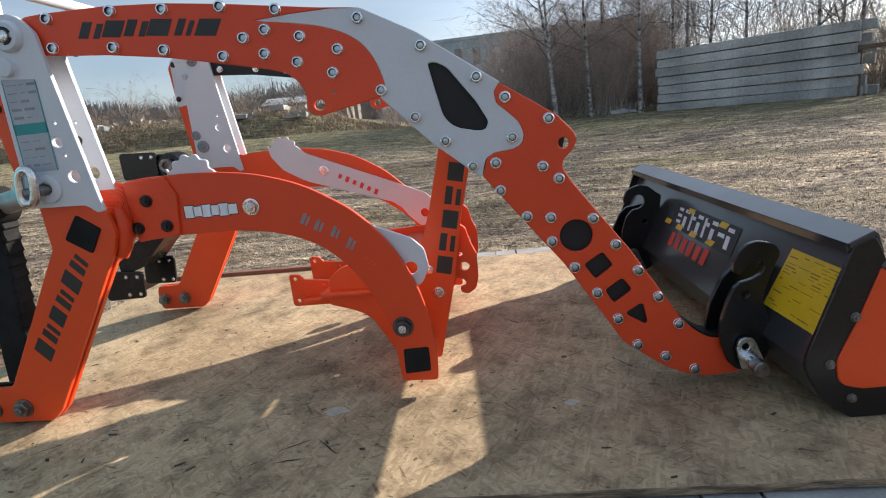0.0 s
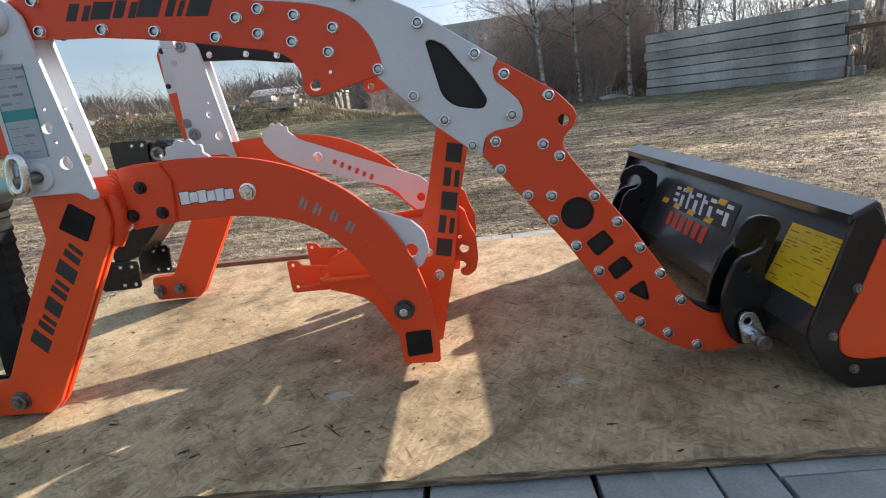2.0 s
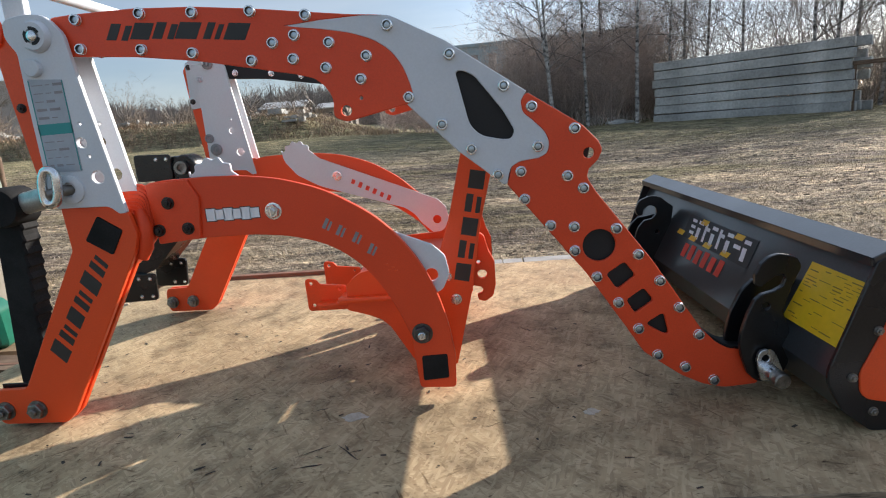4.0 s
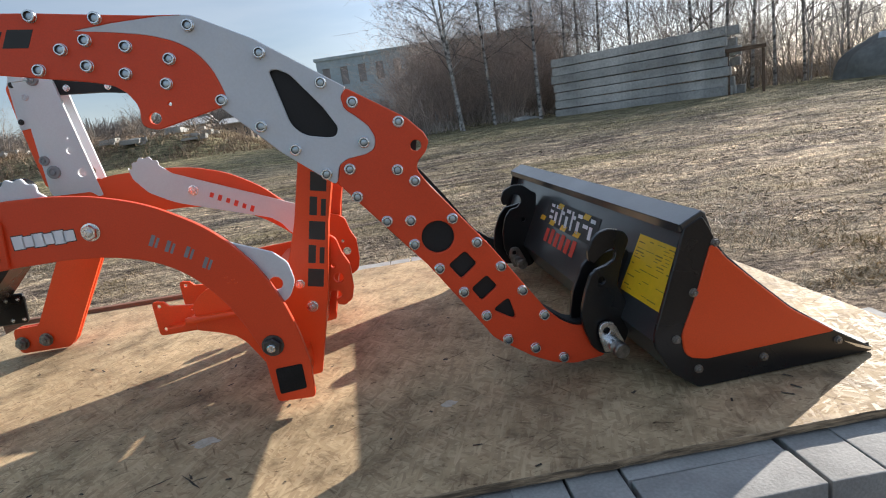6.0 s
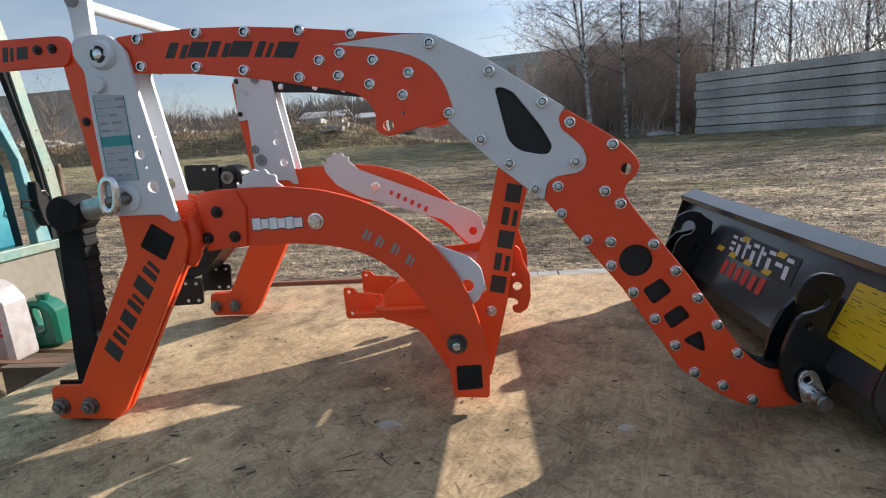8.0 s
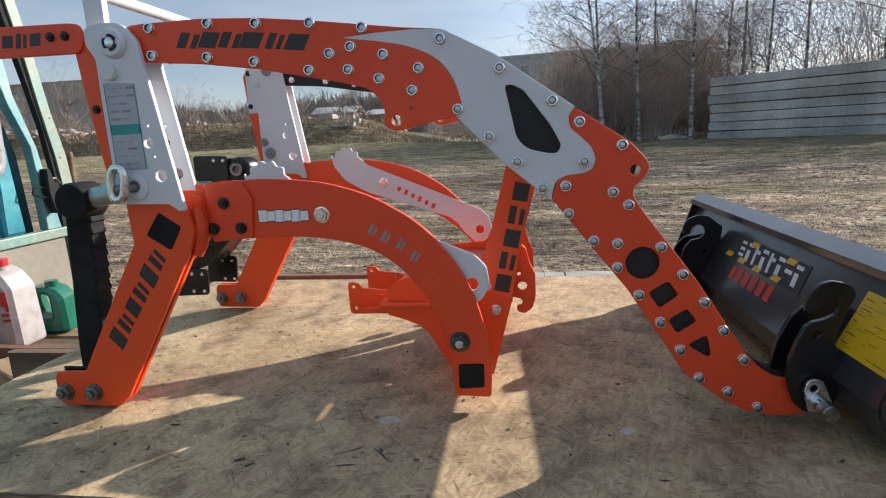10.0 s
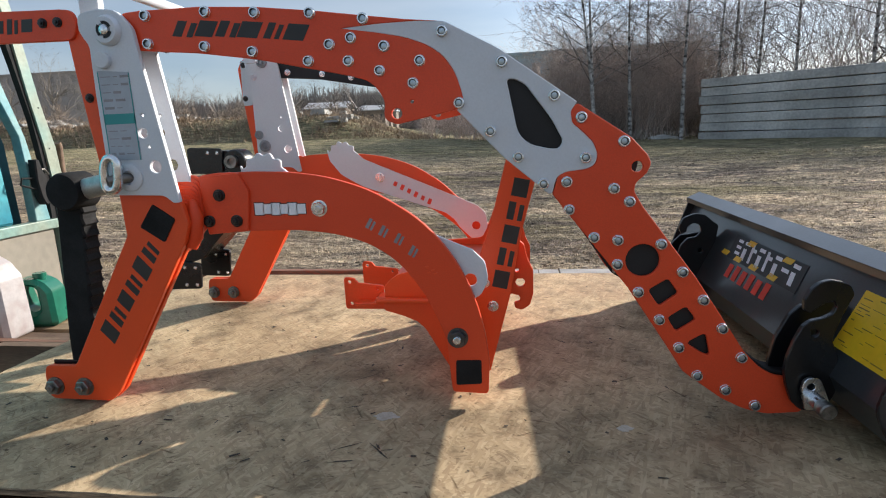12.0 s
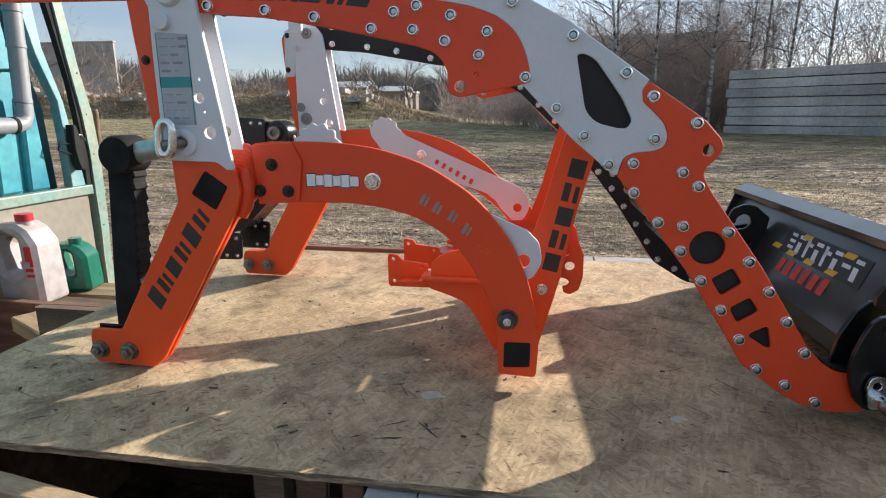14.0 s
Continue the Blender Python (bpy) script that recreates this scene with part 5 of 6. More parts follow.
PANEL = [(0.6835, 0.225, 0.003), (0.660, 0.155, 0.1), (0.634, 0.094, 0.03), (0.638, 0.056, 0.03), (0.675, 0.0475, 0.02), (0.889, 0.0505, 0.003), (0.815, 0.1005, 0.2), (0.752, 0.1595, 0.2), (0.7075, 0.2025, 0.1), (0.6935, 0.222, 0.02)]
EAR = [(0.640, 0.235, 0.01), (0.612, 0.243, 0.02), (0.596, 0.252, 0.01), (0.585, 0.262, 0.02), (0.560, 0.266, 0.03), (0.532, 0.255, 0.02), (0.522, 0.232, 0.02), (0.527, 0.216, 0.006), (0.541, 0.217, 0.004), (0.543, 0.232, 0.012), (0.558, 0.243, 0.016), (0.574, 0.236, 0.014), (0.578, 0.219, 0.012), (0.566, 0.204, 0.012), (0.545, 0.200, 0.006), (0.530, 0.182, 0.03), (0.518, 0.140, 0.06), (0.517, 0.092, 0.06), (0.530, 0.052, 0.04), (0.555, 0.030, 0.02), (0.590, 0.028, 0.02), (0.605, 0.06, 0.02), (0.62, 0.15, 0.1)]

EAR_LOW = [(0.636, 0.19, 0.01), (0.610, 0.196, 0.02), (0.585, 0.192, 0.02)] + [(x + 0.020 * max(0, (z - 0.06) / 0.14), z - 0.01 * max(0, (z - 0.06) / 0.14), r) for x, z, r in [p for p in EAR if p[1] < 0.201 and p[0] < 0.6201]]
EAR_FAR = [(x + 0.022 * min(1, max(0, (0.642 - x) / 0.04)), z - 0.012 * min(1, max(0, (z - 0.06) / 0.17)), r) for x, z, r in EAR]
EAR = [(0.602, 0.190, 0.05), (0.616, 0.222, 0.012), (0.608, 0.236, 0.012), (0.595, 0.242, 0.02), (0.579, 0.245, 0.02), (0.564, 0.241, 0.02), (0.552, 0.230, 0.015), (0.544, 0.214, 0.01), (0.5445, 0.197, 0.006), (0.554, 0.192, 0.003), (0.5636, 0.200, 0.01), (0.5748, 0.208, 0.01), (0.586, 0.2125, 0.006), (0.592, 0.2045, 0.006), (0.5875, 0.1915, 0.008), (0.574, 0.1845, 0.01), (0.556, 0.180, 0.006), (0.5453, 0.171, 0.008), (0.5354, 0.148, 0.04), (0.527, 0.119, 0.05), (0.5246, 0.097, 0.03), (0.5296, 0.073, 0.03), (0.540, 0.045, 0.02), (0.555, 0.030, 0.02), (0.590, 0.028, 0.02), (0.605, 0.06, 0.02), (0.603, 0.118, 0.02), (0.590, 0.150, 0.02)]


def bucket():
    b = root("loader_bucket", "black steel loader bucket with orange side panels resting on the board", "bucket")
    t = 0.006
    # bent shell: lip, back, knee, floor
    prof = [(0.674, 0.270), (0.6665, 0.262), (0.668, 0.252), (0.592, 0.090), (0.619, 0.034), (0.660, 0.002), (0.955, 0.002), (0.955, 0.008), (0.664, 0.009), (0.624, 0.040), (0.598, 0.092), (0.6745, 0.251), (0.6735, 0.258), (0.678, 0.264)]
    bm = bmesh.new()
    a = [bm.verts.new((x, BY0 + 0.006, z)) for x, z in prof]
    c = [bm.verts.new((x, BY1 - 0.006, z)) for x, z in prof]
    n = len(prof)
    for i in range(n):
        bm.faces.new((a[i], a[(i + 1) % n], c[(i + 1) % n], c[i]))
    for i in range(6):
        for s in (a, c):
            bm.faces.new((s[i], s[i + 1], s[n - 2 - i], s[n - 1 - i])) if i < 6 else None
    part("shell", bm, GLOSSBLACK, b, "black bent steel shell")
    part("top_rail", slab([(0.6435, 0.2535), (0.640, 0.262), (0.674, 0.2775), (0.680, 0.2735), (0.690, 0.245), (0.684, 0.243), (0.675, 0.268)], BY0 + 0.002, BY1 - 0.002, (), 0.0015), GLOSSBLACK, b, "black angled top rail")
    part("rail_flange", slab([(0.6385, 0.2615), (0.6435, 0.2560), (0.6660, 0.2600), (0.6660, 0.2540), (0.6400, 0.2490)], BY0 + 0.004, BY1 - 0.004, (), 0.0012), GLOSSBLACK, b, "black welded back strip")
    part("wear_strip", box(0.865, 0.957, BY0 + 0.006, BY1 - 0.006, 0.0085, 0.0145, 0.001), MATTBLACK, b, "black cutting edge")
    for near in (True, False):
        y0, y1 = (BY0, BY0 + t) if near else (BY1, BY1 - t)
        d = -1 if near else 1
        part("side_plate", slab(fillet(SIDE), y0, y1, ()), BLACK, b, "black side plate")
        part("side_panel", slab(fillet(PANEL), y0 + d * 0.0028, y0, ()), ORANGE, b, "orange side panel")
        for x, z in ((0.692, 0.2275), (0.656, 0.157), (0.626, 0.088), (0.660, 0.033), (0.768, 0.031), (0.895, 0.0335)):
            shared("bolt", HEX_STEEL, b, pose(x, y0, z, 0, 15, 0 if near else 180) @ Matrix.Scale(0.42, 4))
    part("cutting_tip", slab([(0.905, 0.030), (0.955, 0.0085), (0.957, 0.004), (0.93, 0.0145)], BY0 - 0.0012, BY0, (), 0.0), ZINC, b, "worn bright steel corner")
    for ys in ((-0.052, -0.044), (-0.006, 0.002), (2 * YC + 0.044, 2 * YC + 0.052), (2 * YC - 0.002, 2 * YC + 0.006)):
        ear = part("hitch_ear", slab(fillet(EAR if ys[0] < -0.04 else EAR_FAR if 0.5 < ys[0] < 0.54 else EAR_LOW), ys[0], ys[1], [circle(*((0.564, 0.160) if ys[0] < -0.04 else (0.60, 0.158)), 0.006, 16)], 0.0012), BLACK, b, "black hooked hitch plate")
    for yc in (-0.024, 2 * YC + 0.024):
        pin = part("hitch_pin", tube([(0.570, yc - 0.055, 0.052), (0.570, yc + 0.04, 0.052)], 0.012, n=18), ZINC if yc < 0.3 else STEEL, b, "steel hitch pin", True)
        part("pin_flag", slab(fillet([(0.556, 0.036, 0.006), (0.586, 0.034, 0.01), (0.592, 0.05, 0.012), (0.574, 0.090, 0.012), (0.552, 0.090, 0.012), (0.548, 0.07, 0.01)]), yc - 0.038, yc - 0.032, [circle(0.562, 0.075, 0.006, 14)], 0.001), ZINC if yc < 0.3 else STEEL, pin, "zinc locking plate")
        hd = part("pin_head", lathe([(0.013, 0.0), (0.013, 0.012), (0.011, 0.014)], 20), STEEL, pin, "", True)
        hd.matrix_basis = pose(0.574, yc - 0.055, 0.048)
    # yellow notice on the back, and the printed sign, both lying on the leaning back wall
    back = Vector((0.592 - 0.668, 0, 0.090 - 0.252)).normalized()
    nrm = Vector((back.z, 0, -back.x))
    if nrm.x > 0:
        nrm = -nrm

    def on_back(u, v, lift):
        """u along y, v metres down the back from its top edge."""
        p = Vector((0.6592, 0, 0.234)) + back * v + nrm * lift
        return Vector((p.x, u, p.z))

    def sheet(name, u0, u1, v0, v1, lift, mat, parent, skew=0.0, label=""):
        bm = bmesh.new()
        lo = [on_back(u0 + skew * v0, v0, lift), on_back(u1 + skew * v0, v0, lift), on_back(u1 + skew * v1, v1, lift), on_back(u0 + skew * v1, v1, lift)]
        hi = [p - nrm * 0.0004 for p in lo]
        va, vb = [bm.verts.new(p) for p in lo], [bm.verts.new(p) for p in hi]
        bm.faces.new(va)
        bm.faces.new(vb[::-1])
        for i in range(4):
            bm.faces.new((va[i], va[(i + 1) % 4], vb[(i + 1) % 4], vb[i]))
        return part(name, bm, mat, parent, label)

    notice = sheet("notice", -0.157, -0.0205, 0.017, 0.1165, 0.0008, YELLOW, b, 0.0, "yellow notice sheet with fine print")
    rnd = random.Random(6)
    for k in range(17):
        v = 0.023 + 0.0053 * k
        u = -0.026
        while u > -0.140:
            w = rnd.uniform(0.006, 0.03)
            if rnd.random() < (0.7 if k < 8 else 0.35):
                sheet("printed_bar", max(u - w, -0.151), u, v, v + rnd.choice((0.001, 0.001, 0.0018)), 0.0011, OCHREINK if rnd.random() < 0.88 else INK, notice)
            u -= w + rnd.uniform(0.004, 0.012)
    sign = sheet("sign", 0.138, 0.440, 0.019, 0.076, 0.0008, INK, b, -0.08, "printed sign with pale bars and yellow corners")
    for k in range(8):
        u = 0.424 - 0.034 * k
        for v, w, h in (((0.027, 0.022, 0.007), (0.041, 0.022, 0.007), (0.055, 0.022, 0.007)) if k == 0 else ((0.042, 0.026, 0.008),) if k == 6 else ((0.026, 0.024, 0.008), (0.042, 0.015, 0.026)) if k % 2 else ((0.026, 0.010, 0.042), (0.034, 0.024, 0.008))):
            sheet("printed_bar", u - w, u, v, v + h, 0.0012, WHITEINK, sign, -0.25)
    for u, v in ((0.43, 0.062), (0.36, 0.064), (0.285, 0.064), (0.205, 0.063), (0.36, 0.020), (0.205, 0.020)):
        sheet("yellow_corner", u - 0.032, u, v, v + 0.012, 0.0012, YELLOW, sign, 0.5)
    for k in range(6):
        u = 0.400 - 0.034 * k
        sheet("lettering_bar", u - 0.021, u, 0.086 - 0.003 * (k % 2), 0.118, 0.0008, REDINK, b, 0.0, "red printed bar")
    # the bucket stands a little askew to the arms
    b.matrix_basis = pose(0.66, BY0, 0, 0.8, 0, 2.5) @ pose(-0.66, -BY0, 0)
    return b


bucket()


# ---- old vehicle beside the stack, canisters on the crate ----
def old_vehicle():
    v = root("old_vehicle", "old teal vehicle cab with pale green posts and grey pipe", "vehicle")
    X = -1.67
    post = [(1.012, -0.52), (1.0154, -0.068), (1.0207, 0.024), (1.0187, 0.2166), (1.0186, 0.337), (1.0052, 0.4858), (0.97, 0.6857), (0.9422, 0.872), (0.77, 1.7), (0.815, 1.7), (0.9825, 0.8795), (1.0179, 0.6503), (1.0556, 0.4861), (1.0675, 0.3341), (1.0642, 0.1085), (1.0541, -0.0774), (1.05, -0.52)]
    part("corner_post", slab(post, X - 0.03, X + 0.012, (), 0.003, None, "x"), PALEGREEN, v, "pale green curved corner post")
    seal = [(0.9905, 0.2160), (0.9932, 0.4232), (0.9767, 0.5871), (0.942, 0.7595), (0.9178, 0.8674), (0.745, 1.7), (0.768, 1.7), (0.9405, 0.872), (0.9685, 0.6857), (1.0035, 0.4858), (1.017, 0.337), (1.017, 0.2160)]
    part("post_seal", slab(seal, X - 0.02, X + 0.004, (), 0.001, None, "x"), RUBBER, v, "black rubber seal")
    for z in (0.63, 0.48, 0.33, 0.05):
        shared("rivet", HEX_BLACK, v, pose(X + 0.012, 1.035 - 0.12 * max(0, z - 0.40), z, 0, 0, 90) @ Matrix.Scale(0.35, 4))
    part("sill_rail", box(X - 0.03, X + 0.010, -0.6, 1.0105, 0.178, 0.214, 0.004), PALEGREEN, v, "pale green sill rail")
    part("lower_panel", box(X - 0.02, X - 0.004, -0.6, 0.995, -0.07, 0.177, 0.002), GREYPAINT, v, "dirty beige lower panel")
    part("lower_sill", box(X - 0.10, X - 0.002, -0.6, 1.005, -0.16, -0.072, 0.004), WOOD, v, "dark brown lower frame board")
    # leaning window post in front of the recessed teal panel
    pillar = [(0.918, 0.2145), (0.9156, 0.4046), (0.9087, 0.5247), (0.8477, 0.6736), (0.8058, 0.8464), (0.60, 1.7), (0.68, 1.7), (0.8614, 0.8568), (0.8767, 0.7045), (0.9031, 0.6218), (0.9339, 0.5254), (0.9822, 0.2208), (0.984, 0.2145)]
    part("window_post", slab(pillar, X + 0.004, X - 0.03, (), 0.002, None, "x"), PALETEAL, v, "slanting pale teal window post")
    sheet = [(-0.6, 0.2), (0.858, 0.2), (0.842, 0.456), (0.7985, 0.559), (0.77, 0.84), (0.66, 1.7), (-0.6, 1.7)]
    part("cab_panel", slab(sheet, X - 0.04, X - 0.046, (), 0.002, None, "x"), TEAL, v, "teal sheet-metal panel")
    for y0, y1 in ((0.768, 0.838), (0.655, 0.725), (0.54, 0.61), (0.425, 0.495), (0.31, 0.38)):
        rib = [(y0 - 0.005, 0.216, 0.01), (y1 + 0.012, 0.216, 0.01), (y1 - 0.004, 0.528, 0.02), (y0 + 0.012, 0.538, 0.02)]
        part("pressed_rib", slab(fillet(rib), X - 0.018, X - 0.0395, (), 0.008, None, "x"), TEAL, v, "raised teal pressed rib")
    # The recess takes a darker copy of the teal, shade put into its colour.
    recess_edge = [(0.70, 0.2), (0.958, 0.2), (0.945, 0.50), (0.86, 0.80), (0.65, 1.7), (0.50, 1.7)]
    part("shaded_recess", slab(recess_edge, X - 0.10, X - 0.106, (), 0.0, None, "x"), SHADETEAL, v, "recessed teal cab panel with shade put into its colour")
    part("cab_front", box(X - 0.9, X - 0.18, -0.59, 0.62, 0.2, 1.69, 0.01), TEAL, v, "teal cab body")
    part("cab_roof", box(X - 0.9, X + 0.02, -0.6, 0.55, 1.7, 1.76, 0.01), TEAL, v, "teal roof")
    part("floor_frame", box(X - 0.9, X - 0.11, -0.6, 0.95, -0.3, 0.19, 0.01), RUBBER, v, "dark underbody")
    for y in (-0.3, 0.75):
        w = part("wheel", lathe([(0.10, 0.0), (0.20, 0.0), (0.215, 0.02), (0.215, 0.12), (0.20, 0.14), (0.1, 0.14)], 30), RUBBER, v, "dark tyre", True)
        w.matrix_basis = pose(X - 0.2, y, -0.30, 0, 0, 90)
    up = part("pipe", tube([(X + 0.03, 0.812, 1.7), (X + 0.03, 0.745, 0.60), (X + 0.03, 0.738, 0.475), (X + 0.03, 0.727, 0.452), (X + 0.03, 0.700, 0.443), (X + 0.03, 0.3, 0.442)], 0.026, n=20), PIPE, v, "grey plastic pipe with an elbow", True)
    for z in (0.80, 0.69, 0.515):
        part("pipe_collar", tube([(X + 0.03, 0.738 + 0.06 * (z - 0.5), z), (X + 0.03, 0.739 + 0.06 * (z - 0.5), z + 0.012)], 0.0285, n=20), PIPE, v, "", True)
    part("pipe_collar", tube([(X + 0.03, 0.695, 0.443), (X + 0.03, 0.683, 0.443)], 0.0285, n=20), RUBBER, v, "black pipe clamp", True)
    part("pipe_bracket", tube([(X - 0.045, 0.745, 0.62), (X + 0.03, 0.745, 0.62)], 0.006, n=8), STEEL, v)
    # mirror hanging behind the window post
    glass = [(0.915, 0.445, 0.008), (0.935, 0.44, 0.008), (0.945, 0.40, 0.01), (0.965, 0.36, 0.01), (0.963, 0.285, 0.012), (0.935, 0.272, 0.012), (0.92, 0.30, 0.02), (0.91, 0.36, 0.02)]
    part("mirror", slab(fillet(glass), X + 0.045, X + 0.015, (), 0.004, None, "x"), RUBBER, v, "black side mirror housing")
    part("mirror_arm", tube([(X + 0.03, 0.94, 0.405), (X + 0.03, 0.965, 0.405), (X + 0.012, 1.0, 0.385)], 0.004, n=8), STEEL, v, "thin steel mirror arm", True)
    part("mirror_arm", tube([(X + 0.03, 0.915, 0.375), (X + 0.02, 0.872, 0.378), (X + 0.02, 0.862, 0.355), (X + 0.03, 0.912, 0.335)], 0.004, n=8), RUBBER, v, "", True)
    part("wall_stub", tube([(X - 0.02, 1.10, 0.30), (X - 0.02, 1.11, 0.49), (X - 0.02, 1.105, 0.50)], 0.012, n=10), DARKWOOD, v, "", True)
    return v


old_vehicle()


def canister(x, y, z, w, d, h, body, cap, label, turn, name="canister"):
    c = root(name, label, "canister", "canisters on the crate")
    out = [(-w / 2, 0.0, 0.02), (-w / 2, h * 0.22, 0.03), (-w / 2 + 0.008, h * 0.30, 0.03), (-w / 2, h * 0.62, 0.03), (-w * 0.44, h * 0.86, 0.03), (-w * 0.34, h * 0.90, 0.02), (w * 0.12, h * 0.90, 0.02), (w * 0.30, h * 0.83, 0.03), (w * 0.46, h * 0.68, 0.04), (w / 2, 0.0, 0.02)]
    grip = [(-w * 0.31, h * 0.74, 0.02), (-w * 0.18, h * 0.80, 0.02), (w * 0.10, h * 0.74, 0.02), (w * 0.13, h * 0.33, 0.02), (-w * 0.02, h * 0.28, 0.02), (-w * 0.22, h * 0.37, 0.02)]
    bm = slab(fillet(out, n=5), -d / 2, d / 2, [fillet(grip, n=5)], 0.014)
    for vv in bm.verts:
        vv.co.y *= 1 - 0.25 * max(0, vv.co.z / h - 0.5)
    m = pose(x, y, z, 0, 0, turn)
    for ob in (part("body", bm, body, c, "", True), part("neck", tube([(w * 0.10, 0, h * 0.86), (w * 0.10, 0, h * 0.925)], d * 0.20, n=20), body, c, "", True), part("cap", tube([(w * 0.10, 0, h * 0.92), (w * 0.10, 0, h * 0.995)], d * 0.235, n=24), cap, c, "ribbed screw cap", True)):
        ob.matrix_basis = m
    return c, m


can, mcan = canister(-1.622, 0.635, -0.1355, 0.175, 0.11, 0.30, PLASTIC, REDPL, "dusty white plastic canister with a red cap on planks", 4)
for x0, z0, w0, h0 in ((0.058, 0.175, 0.024, 0.05), (0.056, 0.122, 0.028, 0.012), (0.066, 0.148, 0.012, 0.03), (0.058, 0.103, 0.028, 0.010)):
    ob = part("printed_patch", slab(fillet([(x0 - w0 / 2, z0 - h0 / 2), (x0 + w0 / 2, z0 - h0 / 2), (x0 + w0 / 2, z0 + h0 / 2), (x0 - w0 / 2, z0 + h0 / 2)], 0.004), -0.0562, -0.0555, (), 0), REDPL, can, "red printed patch")
    ob.matrix_basis = mcan
canister(-1.575, 0.775, -0.1355, 0.14, 0.09, 0.19, GREENPL, GREENPL, "dark green plastic canister on planks", 12)
canister(-1.80, 0.76, -0.1355, 0.16, 0.10, 0.25, GREENPL, REDPL, "dark green plastic canister with a red cap", -8)


# ---- far surroundings ----
def smooth01(a, b, v):
    t = max(0.0, min(1.0, (v - a) / (b - a)))
    return t * t * (3 - 2 * t)


def ground_height(x, y):
    z = -0.5 + (0.28 + 0.55 * (1 - smooth01(-9, 3, x))) * smooth01(5, 30, y)
    d = max(0.0, math.hypot(x, y - 1.0) - 2.0)
    rough = min(1.0, d / 3.0)
    z += rough * (0.05 * noise.noise((x * 0.35, y * 0.35, 0.0)) + 0.035 * noise.noise((x * 1.3, y * 1.3, 3.0)))
    if 1.0 < y < 17 and -7 < x < 10:
        z += rough * (0.020 * noise.noise((x * 1.8, y * 3.2, 5.0)) + 0.014 * noise.noise((x * 4.5, y * 7.0, 8.0)))
    # the bank at the field's far side
    bank = smooth01(29, 33, y) * (1 - smooth01(-12, -5, x)) * (1 - smooth01(36, 52, y) * 0.5)
    z += bank * (1.45 + 0.5 * noise.noise((x * 0.2, y * 0.2, 7.0)))
    # wooded rise behind the stacked beams
    z += 0.6 * smooth01(27.5, 32, y) * smooth01(-2, 6, x)
    return z


def build_ground():
    xs, x = [], -14.0
    while x < 19.6:
        xs.append(round(x, 3))
        x += 0.13 if -6.5 < x < 9.5 else 0.35
    xs = sorted(set(xs) | {-15.0} | {round(s * v, 2) for s in (-1, 1) for v in (20, 22.5, 25, 28, 31, 35, 40, 46, 53, 62, 75, 95, 130, 200, 400, 900, 2500)} | {-16.0, -18.0})
    ys, y = [], -4.0
    while y < 36.6:
        ys.append(round(y, 3))
        y += 0.1 if 1.0 < y < 7 else 0.18 if 7 <= y < 16 else 0.35
    ys = sorted(set(ys) | {-5, -7, -10, -15, -25, -60, -200, -900, -2500, 38, 40, 43, 46, 50, 55, 62, 75, 95, 130, 200, 400, 900, 2500})
    bm = bmesh.new()
    grid = [[bm.verts.new((x, y, ground_height(x, y))) for x in xs] for y in ys]
    for r0, r1 in zip(grid, grid[1:]):
        for k in range(len(xs) - 1):
            bm.faces.new((r0[k], r0[k + 1], r1[k + 1], r1[k]))
    ob = mesh_object("ground", bm, FIELD, True)
    tagged(ob, "dry trampled field of dead grass and bare earth", "ground", kind="structure")


build_ground()


def strands(name, mat, spots, per, height, spread, width, label, category, lean=0.5, seed=1, levels=1):
    """Loose upright stalks gathered in clumps, each a thin folded blade."""
    rnd = random.Random(seed)
    verts, faces = [], []
    for (cx, cy, s) in spots:
        for _ in range(per):
            a, r = rnd.uniform(0, 6.283), spread * s * math.sqrt(rnd.random())
            x, y = cx + r * math.cos(a), cy + r * math.sin(a)
            z = ground_height(x, y) - 0.02
            h = height * s * rnd.uniform(0.45, 1.0)
            dx, dy = rnd.gauss(0, lean) * h, rnd.gauss(0, lean) * h
            w = width * rnd.uniform(0.6, 1.3)
            t = rnd.uniform(0, 6.283)
            wx, wy = w * math.cos(t), w * math.sin(t)
            i = len(verts)
            verts += [(x - wx, y - wy, z), (x + wx, y + wy, z), (x + dx * 0.4 - wx * 0.7, y + dy * 0.4 - wy * 0.7, z + h * 0.6), (x + dx * 0.4 + wx * 0.7, y + dy * 0.4 + wy * 0.7, z + h * 0.6), (x + dx, y + dy, z + h)]
            faces += [(i, i + 1, i + 3, i + 2), (i + 2, i + 3, i + 4)]
    me = bpy.data.meshes.new(name)
    me.from_pydata(verts, [], faces)
    me.materials.append(mat)
    return tagged(new(name, me), label, category, kind="stuff")


def grass_spots():
    rnd = random.Random(5)
    out = []
    for _ in range(9500):
        y = 1.3 + 22 * rnd.random() ** 2.2
        x = rnd.uniform(-0.85, 1.15) * (y + 2)
        if noise.noise((x * 0.5, y * 0.9, 2.0)) > -0.25:
            out.append((x, y, rnd.uniform(0.5, 1.2)))
    return out


strands("dead_grass", GRASS, grass_spots(), 12, 0.07, 0.15, 0.0042, "short dead straw-coloured grass lying over the field", "grass", 1.3, 2)


